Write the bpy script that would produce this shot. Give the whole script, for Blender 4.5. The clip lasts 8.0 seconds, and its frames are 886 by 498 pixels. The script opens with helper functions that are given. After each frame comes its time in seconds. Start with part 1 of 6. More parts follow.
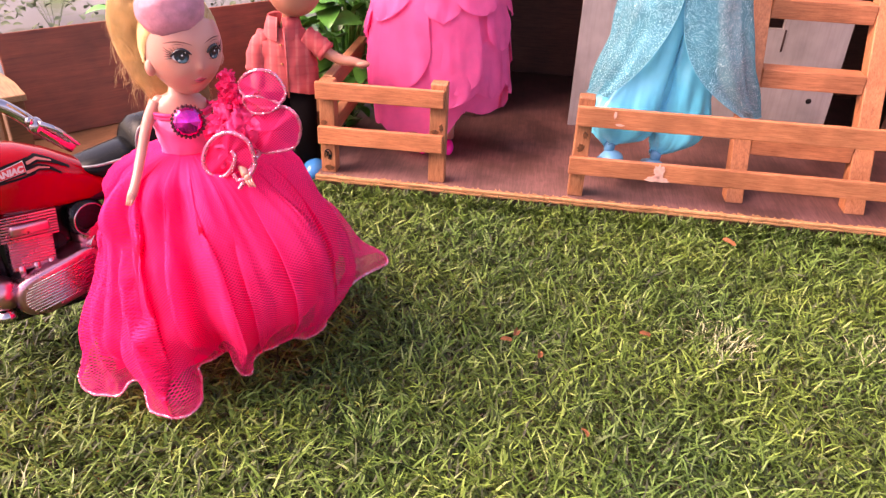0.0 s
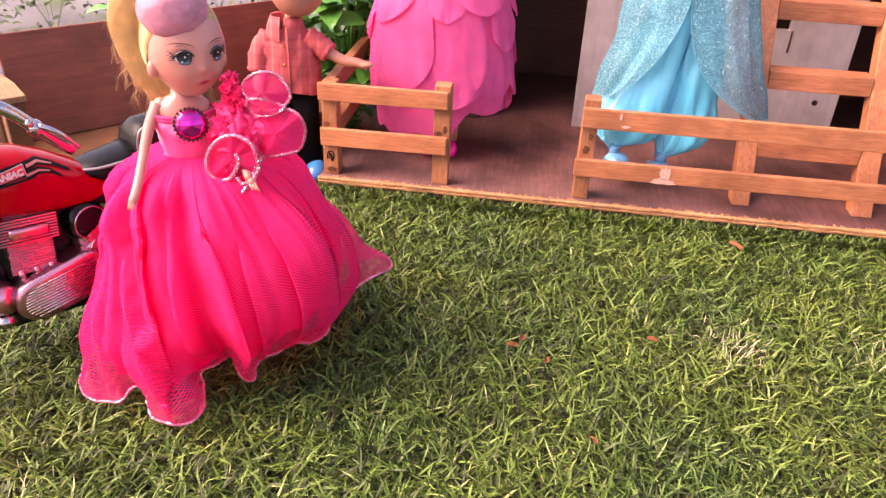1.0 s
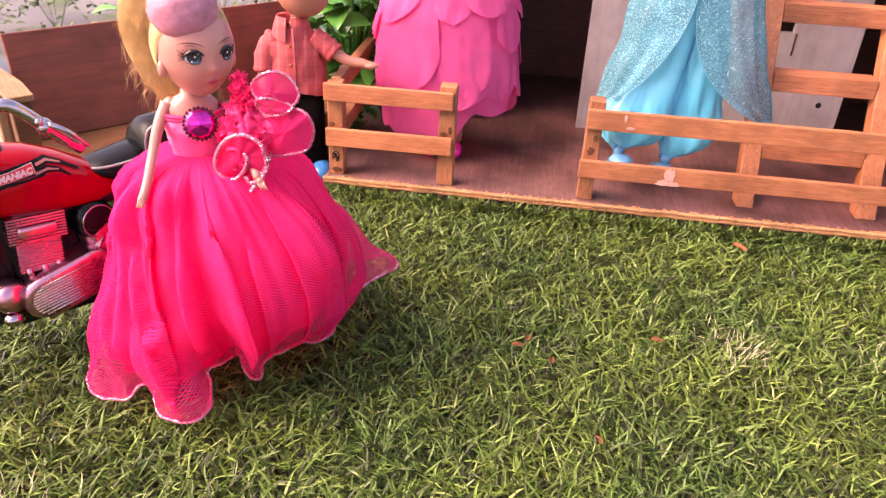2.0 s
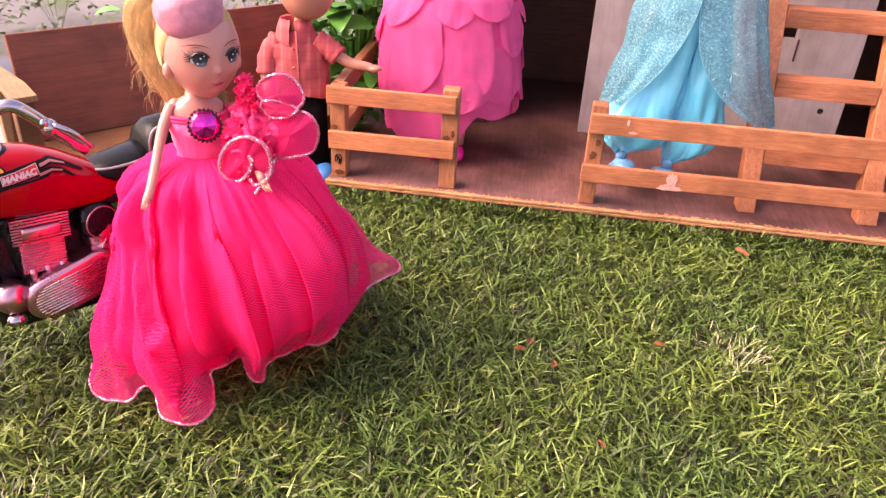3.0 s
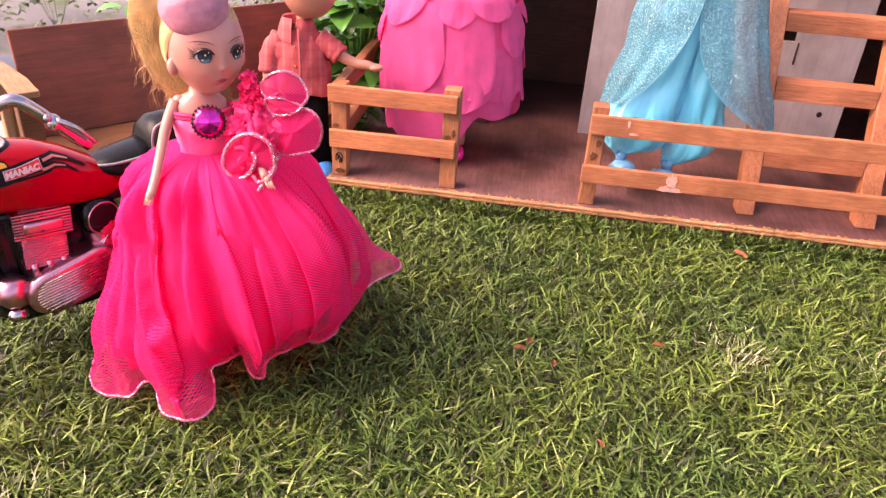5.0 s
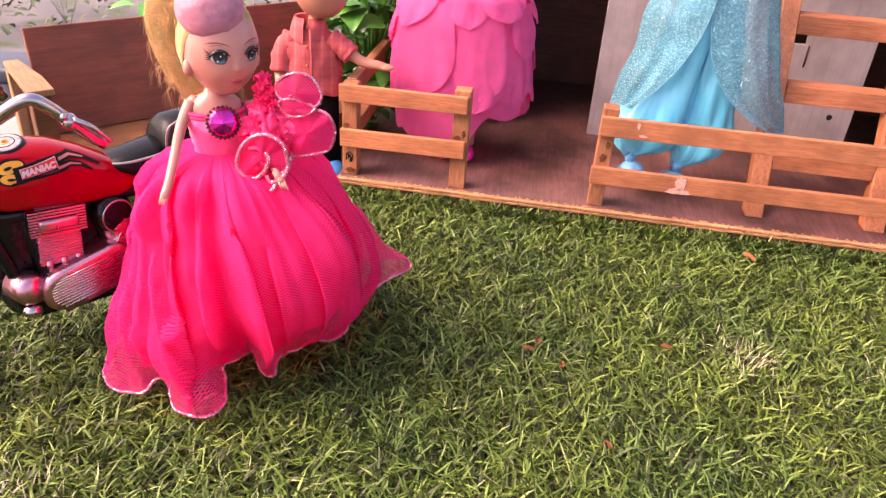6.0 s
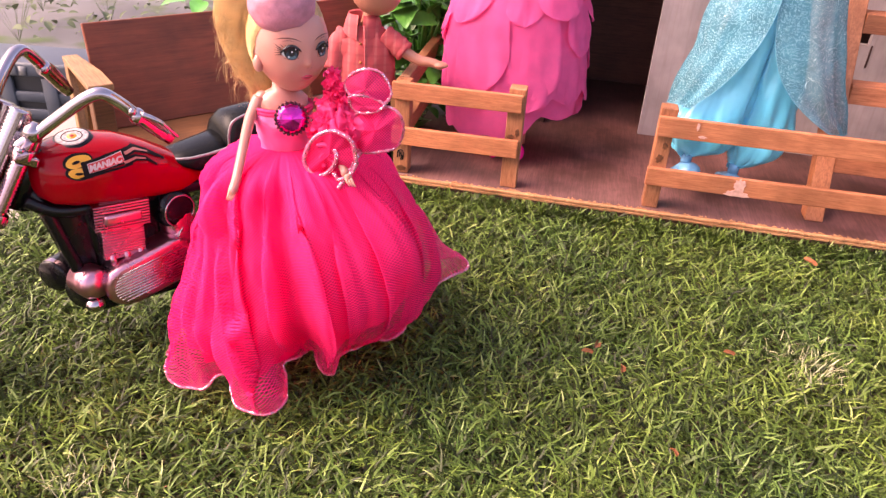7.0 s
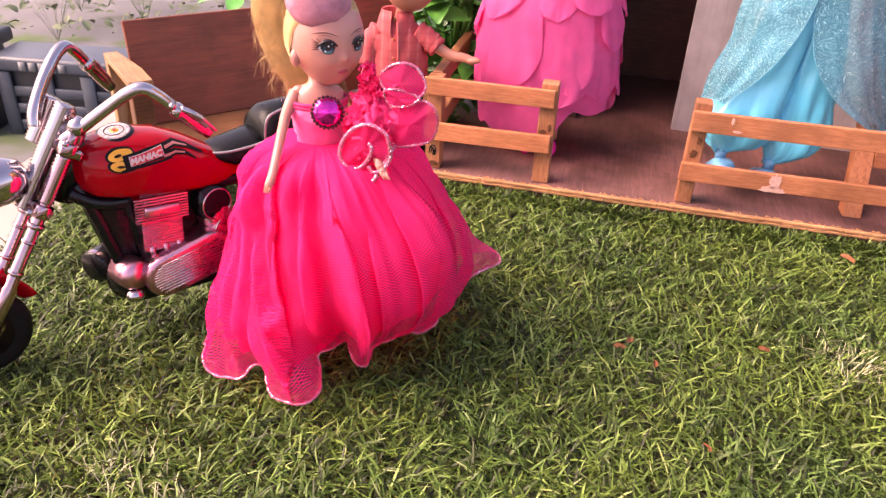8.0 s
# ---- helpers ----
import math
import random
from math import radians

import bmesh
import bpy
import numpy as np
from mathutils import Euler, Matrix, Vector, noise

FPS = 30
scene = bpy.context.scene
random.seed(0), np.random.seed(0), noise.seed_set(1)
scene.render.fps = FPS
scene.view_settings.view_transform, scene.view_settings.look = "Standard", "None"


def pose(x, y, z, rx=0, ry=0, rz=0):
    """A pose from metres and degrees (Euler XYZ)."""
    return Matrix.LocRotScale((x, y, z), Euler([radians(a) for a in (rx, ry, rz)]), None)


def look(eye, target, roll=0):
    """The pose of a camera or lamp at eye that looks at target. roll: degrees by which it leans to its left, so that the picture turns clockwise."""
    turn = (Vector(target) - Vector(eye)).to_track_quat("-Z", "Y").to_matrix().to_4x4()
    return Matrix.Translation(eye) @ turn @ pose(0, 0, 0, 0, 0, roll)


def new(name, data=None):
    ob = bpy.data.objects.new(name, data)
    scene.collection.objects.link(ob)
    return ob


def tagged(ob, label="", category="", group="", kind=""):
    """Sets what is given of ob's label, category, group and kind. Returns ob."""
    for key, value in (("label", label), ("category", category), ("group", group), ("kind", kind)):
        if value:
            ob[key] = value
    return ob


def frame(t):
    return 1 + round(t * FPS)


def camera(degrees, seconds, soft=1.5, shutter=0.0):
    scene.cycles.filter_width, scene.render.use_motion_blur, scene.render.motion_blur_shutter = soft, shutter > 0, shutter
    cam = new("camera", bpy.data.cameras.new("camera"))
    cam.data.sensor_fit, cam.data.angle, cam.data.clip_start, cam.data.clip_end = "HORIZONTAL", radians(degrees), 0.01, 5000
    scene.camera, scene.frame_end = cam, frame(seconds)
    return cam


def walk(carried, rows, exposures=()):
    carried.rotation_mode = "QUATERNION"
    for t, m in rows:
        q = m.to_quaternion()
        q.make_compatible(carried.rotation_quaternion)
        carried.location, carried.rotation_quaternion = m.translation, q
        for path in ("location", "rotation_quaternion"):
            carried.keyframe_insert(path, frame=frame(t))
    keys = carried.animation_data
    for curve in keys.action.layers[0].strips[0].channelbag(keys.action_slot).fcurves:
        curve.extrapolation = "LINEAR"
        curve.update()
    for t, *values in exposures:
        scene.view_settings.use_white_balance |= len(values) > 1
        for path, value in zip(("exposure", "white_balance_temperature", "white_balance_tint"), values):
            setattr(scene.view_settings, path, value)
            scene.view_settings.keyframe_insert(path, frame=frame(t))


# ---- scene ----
cam = camera(61.0, 8.0, soft=1.4)
PATH = [
    (0, (0.125, 0.048, 0.37), (0.086, 1.769, -0.649), 2.6),
    (0.5, (0.125, 0.052, 0.369), (0.089, 1.772, -0.65), 2.7),
    (1, (0.12, 0.056, 0.369), (0.083, 1.776, -0.651), 2.7),
    (1.5, (0.118, 0.054, 0.369), (0.08, 1.774, -0.65), 2.8),
    (3, (0.113, 0.053, 0.369), (0.076, 1.779, -0.64), 3.3),
    (3.5, (0.113, 0.054, 0.368), (0.083, 1.782, -0.639), 3.7),
    (4, (0.111, 0.053, 0.367), (0.083, 1.781, -0.639), 3.9),
    (4.5, (0.111, 0.052, 0.367), (0.083, 1.781, -0.638), 3.9),
    (6, (0.107, 0.048, 0.372), (0.062, 1.772, -0.641), 4.2),
    (6.5, (0.103, 0.048, 0.371), (0.029, 1.77, -0.644), 4.1),
    (7, (0.081, 0.053, 0.367), (-0.034, 1.77, -0.653), 3.9),
    (7.5, (0.076, 0.054, 0.364), (-0.082, 1.765, -0.659), 3.4),
    (8, (0.079, 0.048, 0.366), (-0.112, 1.753, -0.663), 2.9),
]
walk(cam, [(t, look(eye, target, roll)) for t, eye, target, roll in PATH], exposures=[(0.0, 1.85, 8050, 41), (8.0, 1.74, 8050, 41)])

# ---- light ----
world = bpy.data.worlds.new("sky")
scene.world = world
world.use_nodes = True
wn = world.node_tree.nodes
sky = wn.new("ShaderNodeTexSky")
sky.sky_type, sky.sun_disc = "NISHITA", False
sky.sun_elevation, sky.sun_rotation = radians(45), radians(-101)
sky.air_density, sky.dust_density = 1.0, 4.0
world.node_tree.links.new(sky.outputs[0], wn["Background"].inputs[0])
wn["Background"].inputs[1].default_value = 0.15
SUN_FROM = Vector((-0.94, -0.19, 0.97))
sun = new("sun", bpy.data.lights.new("sun", "SUN"))
sun.data.energy, sun.data.angle, sun.data.color = 1.75, radians(48), (1.0, 0.95, 0.88)
sun.matrix_world = look(SUN_FROM * 3, (0, 0, 0))


# ---- materials ----
def nodes_of(name):
    m = bpy.data.materials.new(name)
    m.use_nodes = True
    return m, m.node_tree.nodes, m.node_tree.links, m.node_tree.nodes["Principled BSDF"]


def ramp(n, stops):
    r = n.new("ShaderNodeValToRGB")
    while len(r.color_ramp.elements) < len(stops):
        r.color_ramp.elements.new(0.5)
    for e, (p, c) in zip(r.color_ramp.elements, stops):
        e.position, e.color = p, (*c, 1)
    return r


def noise_at(n, l, scale, detail=4.0, stretch=None, space="Object", rough=0.55):
    tc, mp, tx = n.new("ShaderNodeTexCoord"), n.new("ShaderNodeMapping"), n.new("ShaderNodeTexNoise")
    l.new(tc.outputs[space], mp.inputs[0])
    if stretch:
        mp.inputs["Scale"].default_value = stretch
    l.new(mp.outputs[0], tx.inputs["Vector"])
    tx.inputs["Scale"].default_value, tx.inputs["Detail"].default_value = scale, detail
    tx.inputs["Roughness"].default_value = rough
    return tx


def bump(n, l, b, height, strength=0.3, distance=0.001):
    bp = n.new("ShaderNodeBump")
    bp.inputs["Strength"].default_value, bp.inputs["Distance"].default_value = strength, distance
    l.new(height, bp.inputs["Height"])
    l.new(bp.outputs[0], b.inputs["Normal"])


def mixed(n, l, fac, a, b, blend="MIX"):
    m = n.new("ShaderNodeMix")
    m.data_type, m.blend_type = "RGBA", blend
    for i, v in ((0, fac), (6, a), (7, b)):
        if isinstance(v, bpy.types.NodeSocket):
            l.new(v, m.inputs[i])
        else:
            m.inputs[i].default_value = v if i == 0 else (*v, 1)
    return m.outputs[2]


def wood(name, light, dark, axis="x", rough=0.55, grain=90.0, blotch=0.35, vary=0.3, grainy=0.65):
    m, n, l, b = nodes_of(name)
    st = {"x": (0.06, 1, 1), "y": (1, 0.06, 1), "z": (1, 1, 0.06)}[axis]
    g = noise_at(n, l, grain * 3, 6, st, rough=0.65)
    f = noise_at(n, l, grain * 9, 4, st, rough=0.7)
    c = ramp(n, [(0.28, dark), (0.5, [0.5 * (p + q) for p, q in zip(light, dark)]), (0.68, light)])
    l.new(g.outputs[0], c.inputs[0])
    fine = ramp(n, [(0.36, (0.50, 0.42, 0.36)), (0.56, (1.05, 1.05, 1.05))])
    l.new(f.outputs[0], fine.inputs[0])
    col = mixed(n, l, grainy, c.outputs[0], fine.outputs[0], "MULTIPLY")
    big = noise_at(n, l, 22, 3)
    stain = ramp(n, [(0.35, (1 - blotch, 1 - blotch * 1.1, 1 - blotch * 1.2)), (0.62, (1.05, 1.0, 0.98))])
    l.new(big.outputs[0], stain.inputs[0])
    col = mixed(n, l, 0.8, col, stain.outputs[0], "MULTIPLY")
    oi = n.new("ShaderNodeObjectInfo")
    tone = ramp(n, [(0.0, (1 - vary,) * 3), (1.0, (1.0 + vary * 0.3,) * 3)])
    l.new(oi.outputs["Random"], tone.inputs[0])
    col = mixed(n, l, 1.0, col, tone.outputs[0], "MULTIPLY")
    l.new(col, b.inputs["Base Color"])
    b.inputs["Roughness"].default_value = rough
    bump(n, l, b, f.outputs[0], 0.25, 0.0006)
    return m


def plain(name, color, rough=0.5, metal=0.0, var=0.12, scale=60.0, sub=0.0, coat=0.0, bumpy=0.0, bscale=400.0, spec=0.5):
    m, n, l, b = nodes_of(name)
    t = noise_at(n, l, scale, 4)
    c = ramp(n, [(0.3, [v * (1 - var) for v in color]), (0.7, [min(1, v * (1 + var)) for v in color])])
    l.new(t.outputs[0], c.inputs[0])
    l.new(c.outputs[0], b.inputs["Base Color"])
    r = n.new("ShaderNodeMapRange")
    r.inputs[3].default_value, r.inputs[4].default_value = max(0.02, rough - 0.06), rough + 0.06
    l.new(t.outputs[0], r.inputs[0])
    l.new(r.outputs[0], b.inputs["Roughness"])
    b.inputs["Metallic"].default_value = metal
    b.inputs["Specular IOR Level"].default_value = spec
    b.inputs["Subsurface Weight"].default_value = sub
    b.inputs["Subsurface Radius"].default_value = (0.006, 0.003, 0.002)
    b.inputs["Coat Weight"].default_value = coat
    if bumpy:
        bump(n, l, b, noise_at(n, l, bscale, 5).outputs[0], bumpy, 0.0008)
    return m


def cloth(name, color, rough=0.7, sheen=0.3, var=0.15, weave=1500.0, trans=0.0):
    m, n, l, b = nodes_of(name)
    t = noise_at(n, l, 45, 4)
    c = ramp(n, [(0.3, [v * (1 - var) for v in color]), (0.7, [min(1, v * (1 + var * 0.6)) for v in color])])
    l.new(t.outputs[0], c.inputs[0])
    l.new(c.outputs[0], b.inputs["Base Color"])
    b.inputs["Roughness"].default_value = rough
    b.inputs["Sheen Weight"].default_value = sheen
    b.inputs["Sheen Tint"].default_value = (*color, 1)
    bump(n, l, b, noise_at(n, l, weave, 2).outputs[0], 0.2, 0.0003)
    if trans:
        tr, mx = n.new("ShaderNodeBsdfTranslucent"), n.new("ShaderNodeMixShader")
        l.new(c.outputs[0], tr.inputs[0])
        mx.inputs[0].default_value = trans
        l.new(b.outputs[0], mx.inputs[1])
        l.new(tr.outputs[0], mx.inputs[2])
        l.new(mx.outputs[0], n["Material Output"].inputs[0])
    return m


def satin(name, color):
    m = cloth(name, color, 0.30, 0.1, 0.08)
    b = m.node_tree.nodes["Principled BSDF"]
    b.inputs["Specular IOR Level"].default_value = 0.9
    b.inputs["Coat Weight"].default_value = 0.5
    b.inputs["Coat Roughness"].default_value = 0.32
    return m


def tulle(name, color, cell=0.0016, open_=0.5, veil=0.30, dense=0.0, gathered=0.0):
    """Fine net: threads run two ways across the unrolled cloth, with open cells between."""
    m, n, l, b = nodes_of(name)
    uv = n.new("ShaderNodeUVMap")
    outs = []
    for ang in (43, -43):
        mp, w = n.new("ShaderNodeMapping"), n.new("ShaderNodeTexWave")
        mp.inputs["Rotation"].default_value = (0, 0, radians(ang))
        l.new(uv.outputs[0], mp.inputs[0])
        l.new(mp.outputs[0], w.inputs[0])
        w.inputs["Scale"].default_value = 0.314 / cell
        outs.append(w.outputs["Fac"])
    top = n.new("ShaderNodeMath")
    top.operation = "MAXIMUM"
    l.new(outs[0], top.inputs[0]), l.new(outs[1], top.inputs[1])
    thr = n.new("ShaderNodeMapRange")
    thr.inputs[1].default_value, thr.inputs[2].default_value = open_ + 0.22, open_ + 0.42
    thr.inputs[4].default_value = 1.0
    lay = ramp(n, [(0.42, (veil,) * 3), (0.60, (max(veil, dense),) * 3)])
    l.new(noise_at(n, l, 30, 2, (1, 1, 0.25)).outputs[0], lay.inputs[0])
    sp, up, mxv = n.new("ShaderNodeSeparateXYZ"), n.new("ShaderNodeMapRange"), n.new("ShaderNodeMath")
    l.new(uv.outputs[0], sp.inputs[0])
    l.new(sp.outputs[1], up.inputs[0])
    up.inputs[1].default_value, up.inputs[2].default_value = 0.06, 0.15
    up.inputs[3].default_value, up.inputs[4].default_value = gathered, 0.0
    mxv.operation = "MAXIMUM"
    l.new(lay.outputs[0], mxv.inputs[0]), l.new(up.outputs[0], mxv.inputs[1])
    l.new(mxv.outputs[0], thr.inputs[3])
    l.new(top.outputs[0], thr.inputs[0])
    b.inputs["Base Color"].default_value = (*color, 1)
    b.inputs["Roughness"].default_value = 0.75
    b.inputs["Specular IOR Level"].default_value = 0.15
    tl, ms, tp, mo = (n.new(k) for k in ("ShaderNodeBsdfTranslucent", "ShaderNodeMixShader", "ShaderNodeBsdfTransparent", "ShaderNodeMixShader"))
    tl.inputs[0].default_value = (*color, 1)
    ms.inputs[0].default_value = 0.5
    l.new(b.outputs[0], ms.inputs[1]), l.new(tl.outputs[0], ms.inputs[2])
    l.new(thr.outputs[0], mo.inputs[0])
    l.new(tp.outputs[0], mo.inputs[1]), l.new(ms.outputs[0], mo.inputs[2])
    l.new(mo.outputs[0], n["Material Output"].inputs[0])
    return m


def glitter(name, color, spark=(0.9, 0.97, 1.0), scale=900.0, amount=0.12, alpha=1.0, rough=0.45, swirl=0.0, metal=1.0, spark_rough=0.15):
    m, n, l, b = nodes_of(name)
    tc, v = n.new("ShaderNodeTexCoord"), n.new("ShaderNodeTexVoronoi")
    l.new(tc.outputs["Object"], v.inputs["Vector"])
    v.inputs["Scale"].default_value = scale
    sep = n.new("ShaderNodeSeparateColor")
    l.new(v.outputs["Color"], sep.inputs[0])
    sel = n.new("ShaderNodeMath")
    sel.operation = "LESS_THAN"
    sel.inputs[1].default_value = amount
    l.new(sep.outputs[0], sel.inputs[0])
    if swirl:
        # curled lines of glitter: the level lines of a soft noise
        ops = [n.new("ShaderNodeMath") for _ in range(6)]
        for o, (kind, value) in zip(ops, (("MULTIPLY", 9.0), ("FRACT", 0), ("SUBTRACT", 0.5), ("ABSOLUTE", 0), ("LESS_THAN", swirl), ("MAXIMUM", 0))):
            o.operation = kind
            o.inputs[1].default_value = value
        l.new(noise_at(n, l, 130, 1).outputs[0], ops[0].inputs[0])
        for p, q in zip(ops, ops[1:]):
            l.new(p.outputs[0], q.inputs[0])
        l.new(sel.outputs[0], ops[5].inputs[1])
        sel = ops[5]
    big = noise_at(n, l, 70, 4)
    c = ramp(n, [(0.32, [x * 0.75 for x in color]), (0.68, [min(1, x * 1.15) for x in color])])
    l.new(big.outputs[0], c.inputs[0])
    l.new(mixed(n, l, sel.outputs[0], c.outputs[0], spark), b.inputs["Base Color"])
    mr = n.new("ShaderNodeMapRange")
    mr.inputs[3].default_value, mr.inputs[4].default_value = rough, spark_rough
    l.new(sel.outputs[0], mr.inputs[0])
    l.new(mr.outputs[0], b.inputs["Roughness"])
    half = n.new("ShaderNodeMath")
    half.operation = "MULTIPLY"
    half.inputs[1].default_value = metal
    l.new(sel.outputs[0], half.inputs[0])
    l.new(half.outputs[0], b.inputs["Metallic"])
    b.inputs["Specular IOR Level"].default_value = 0.25
    bump(n, l, b, v.outputs["Color"], 0.8, 0.0008)
    if alpha < 1:
        al = n.new("ShaderNodeMapRange")
        al.inputs[3].default_value, al.inputs[4].default_value = alpha, 1.0
        l.new(sel.outputs[0], al.inputs[0])
        l.new(al.outputs[0], b.inputs["Alpha"])
    return m


OAK_X = wood("rail_oak", (0.72, 0.285, 0.136), (0.50, 0.157, 0.071), "x", grain=150, blotch=0.35, grainy=0.55)
OAK_Y = wood("side_rail_oak", (0.444, 0.1998, 0.0962), (0.3256, 0.1258, 0.0518), "y")
OAK_Z = wood("post_oak", (0.595, 0.254, 0.129), (0.373, 0.134, 0.0597), "z", grain=150, blotch=0.5)
STAIR_X = wood("stair_step_oak", (0.614, 0.228, 0.111), (0.464, 0.152, 0.0717), "x")
STAIR_Z = wood("stair_post_oak", (0.623, 0.242, 0.111), (0.48, 0.162, 0.0692), "z")
PLY_TOP = wood("floor_ply", (0.208, 0.0900, 0.0820), (0.130, 0.0530, 0.0480), "y", rough=0.5, grain=75, blotch=0.62, grainy=0.55)
PLY_EDGE = wood("ply_edge", (0.71, 0.366, 0.171), (0.462, 0.204, 0.0814), "x", rough=0.8)
PANEL = wood("whitewashed_panel", (0.537, 0.464, 0.464), (0.505, 0.431, 0.431), "z", rough=0.7, grain=24, blotch=0.30, grainy=0.18)
# the shade of the inner rooms is put into this wood's dark colour
DARK_WOOD = wood("shaded_inner_wood", (0.133, 0.0493, 0.0362), (0.0833, 0.0292, 0.0211), "x", rough=0.7)
BENCH_BACK = wood("bench_mahogany", (0.264, 0.0613, 0.0266), (0.166, 0.0346, 0.0148), "x", rough=0.5, grain=70, vary=0.0, grainy=0.4)
BENCH_SEAT = wood("bench_seat_ply", (0.214, 0.0944, 0.0409), (0.151, 0.0598, 0.0252), "x", rough=0.5, vary=0.0)
BENCH_ARM = wood("bench_arm_ply", (0.39, 0.226, 0.107), (0.315, 0.17, 0.0755), "y", rough=0.6, vary=0.0)
SKIN = plain("doll_vinyl", (0.53, 0.225, 0.185), 0.34, sub=0.7, var=0.04)
SKIN.node_tree.nodes["Principled BSDF"].inputs["Subsurface Radius"].default_value = (0.012, 0.006, 0.0045)
SKIN_B = plain("boy_vinyl", (0.45, 0.190, 0.128), 0.38, sub=0.15, var=0.04)
HOTPINK = cloth("pink_satin_lining", (1.0, 0.012, 0.175), 0.6, 0.0, 0.06, trans=0.45)
TULLE = tulle("pink_tulle", (1.0, 0.050, 0.245), veil=0.20, cell=0.0016, dense=0.30, gathered=0.6)
ORGANZA = tulle("pink_organza", (0.90, 0.042, 0.185), cell=0.0013, open_=0.45, veil=0.55)
SATIN = satin("bodice_satin", (0.86, 0.165, 0.42))
SATIN.node_tree.nodes["Principled BSDF"].inputs["Metallic"].default_value = 0.25
SATIN.node_tree.nodes["Principled BSDF"].inputs["Sheen Weight"].default_value = 0.9
SATIN.node_tree.nodes["Principled BSDF"].inputs["Sheen Roughness"].default_value = 0.25
SATIN.node_tree.nodes["Principled BSDF"].inputs["Sheen Tint"].default_value = (1.0, 0.85, 0.92, 1)
RUFFLE = cloth("collar_ruffle", (1.0, 0.060, 0.24), 0.7, 0.2, 0.1, trans=0.35)
SILVER_TRIM = glitter("silver_pink_trim", (0.66, 0.11, 0.21), (0.84, 0.52, 0.61), 1500, 0.32)
HAIR = plain("blond_hair", (0.625, 0.408, 0.185), 0.45, var=0.18, scale=120)
HAT = plain("pink_felt_hat", (0.51, 0.191, 0.255), 0.7, var=0.24, scale=120, bumpy=0.7, bscale=300)
GEM = plain("magenta_gem", (0.62, 0.015, 0.30), 0.07, 0.85, coat=0.5, var=0.6, scale=160)
GEM_RIM = plain("dark_gem_setting", (0.1184, 0.0296, 0.0444), 0.25, 0.8, var=0.4, scale=900)
EYE_DARK = plain("eye_black", (0.012, 0.010, 0.014), 0.25)
EYE_BLUE = plain("eye_blue", (0.012, 0.029, 0.046), 0.2, var=0.3, scale=500)
EYE_PALE = plain("eye_pale_blue", (0.052, 0.118, 0.155), 0.2)
EYE_WHITE = plain("eye_white", (0.629, 0.6438, 0.666), 0.2)
BROW = plain("brow_brown", (0.1184, 0.0259, 0.0185), 0.5)
LIP = plain("lip_pink", (0.5032, 0.0518, 0.0962), 0.35)
RED = plain("tank_red", (0.30, 0.002, 0.006), 0.07, coat=0.0, var=0.06, spec=0.24)
BLACK = plain("black_plastic", (0.00444, 0.0037, 0.00518), 0.26, var=0.2, spec=0.3)
RUBBER = plain("black_rubber", (0.00592, 0.00592, 0.00666), 0.6, var=0.2, spec=0.2)
# chrome base colours are darkened and pinked to stand in for reflected surroundings
CHROME = plain("chrome_plate", (0.46, 0.40, 0.42), 0.09, 1.0, var=0.05)
# plain chrome; the gown's pink reflection is put into its base colour
ENGINE_CHROME = plain("engine_chrome_gown_reflection", (0.62, 0.29, 0.36), 0.28, 1.0, var=0.12)
DECAL_BLACK = plain("decal_black", (0.010, 0.008, 0.009), 0.6, var=0.1, spec=0.08)
CHROME_DULL = plain("dull_chrome", (0.46, 0.30, 0.33), 0.12, 1.0, var=0.12)
SEATBLACK = plain("seat_black", (0.00592, 0.00666, 0.0074), 0.26, var=0.2, bumpy=0.15, spec=0.12)
WHITE = plain("decal_white", (0.518, 0.4958, 0.481), 0.3)
YELLOW = plain("decal_yellow", (0.629, 0.3108, 0.0222), 0.3)
DECAL_RED = plain("decal_red", (0.52, 0.022, 0.025), 0.3)
PETAL_PINK = cloth("petal_chiffon", (0.892, 0.122, 0.368), 0.6, 0.15, 0.12, trans=0.40)
SHOE_PINK = plain("hot_pink_shoe", (0.95, 0.02, 0.30), 0.25)
BLUE_SATIN = satin("sky_blue_satin", (0.060, 0.60, 0.84))
BLUE_SATIN.node_tree.nodes["Principled BSDF"].inputs["Coat Weight"].default_value = 0.3
BLUE_HEM = plain("blue_hem_thread", (0.074, 0.3108, 0.407), 0.6)
BLUE_GLIT = glitter("turquoise_glitter", (0.058, 0.270, 0.350), (0.42, 0.74, 0.82), 2100, 0.035, alpha=0.72, rough=0.7, swirl=0.034, metal=0.6, spark_rough=0.35)
BOY_SHOE = plain("glossy_blue_shoe", (0.0222, 0.185, 0.4588), 0.2, var=0.1)
STAIN = plain("brown_glue_stain", (0.1184, 0.0407, 0.01628), 0.5, var=0.5, scale=250)
BLUE_SHOE = plain("blue_shoe", (0.1184, 0.37, 0.592), 0.25)
BLACK_CLOTH = cloth("black_trousers", (0.00444, 0.00259, 0.00296), 0.9, 0.0, 0.2)
BLACK_CLOTH.node_tree.nodes["Principled BSDF"].inputs["Specular IOR Level"].default_value = 0.08
LEAF = plain("plastic_leaf", (0.0493, 0.2, 0.0306), 0.32, var=0.35, scale=35)
# far leaves: colour paled and greyed to stand in for lens blur
LEAF_FAR = plain("soft_focus_shrub_leaf", (0.111, 0.148, 0.074), 0.7, var=0.5, scale=3)
LEAF_LIGHT = plain("light_plastic_leaf", (0.0888, 0.37, 0.074), 0.32, var=0.3, scale=35)
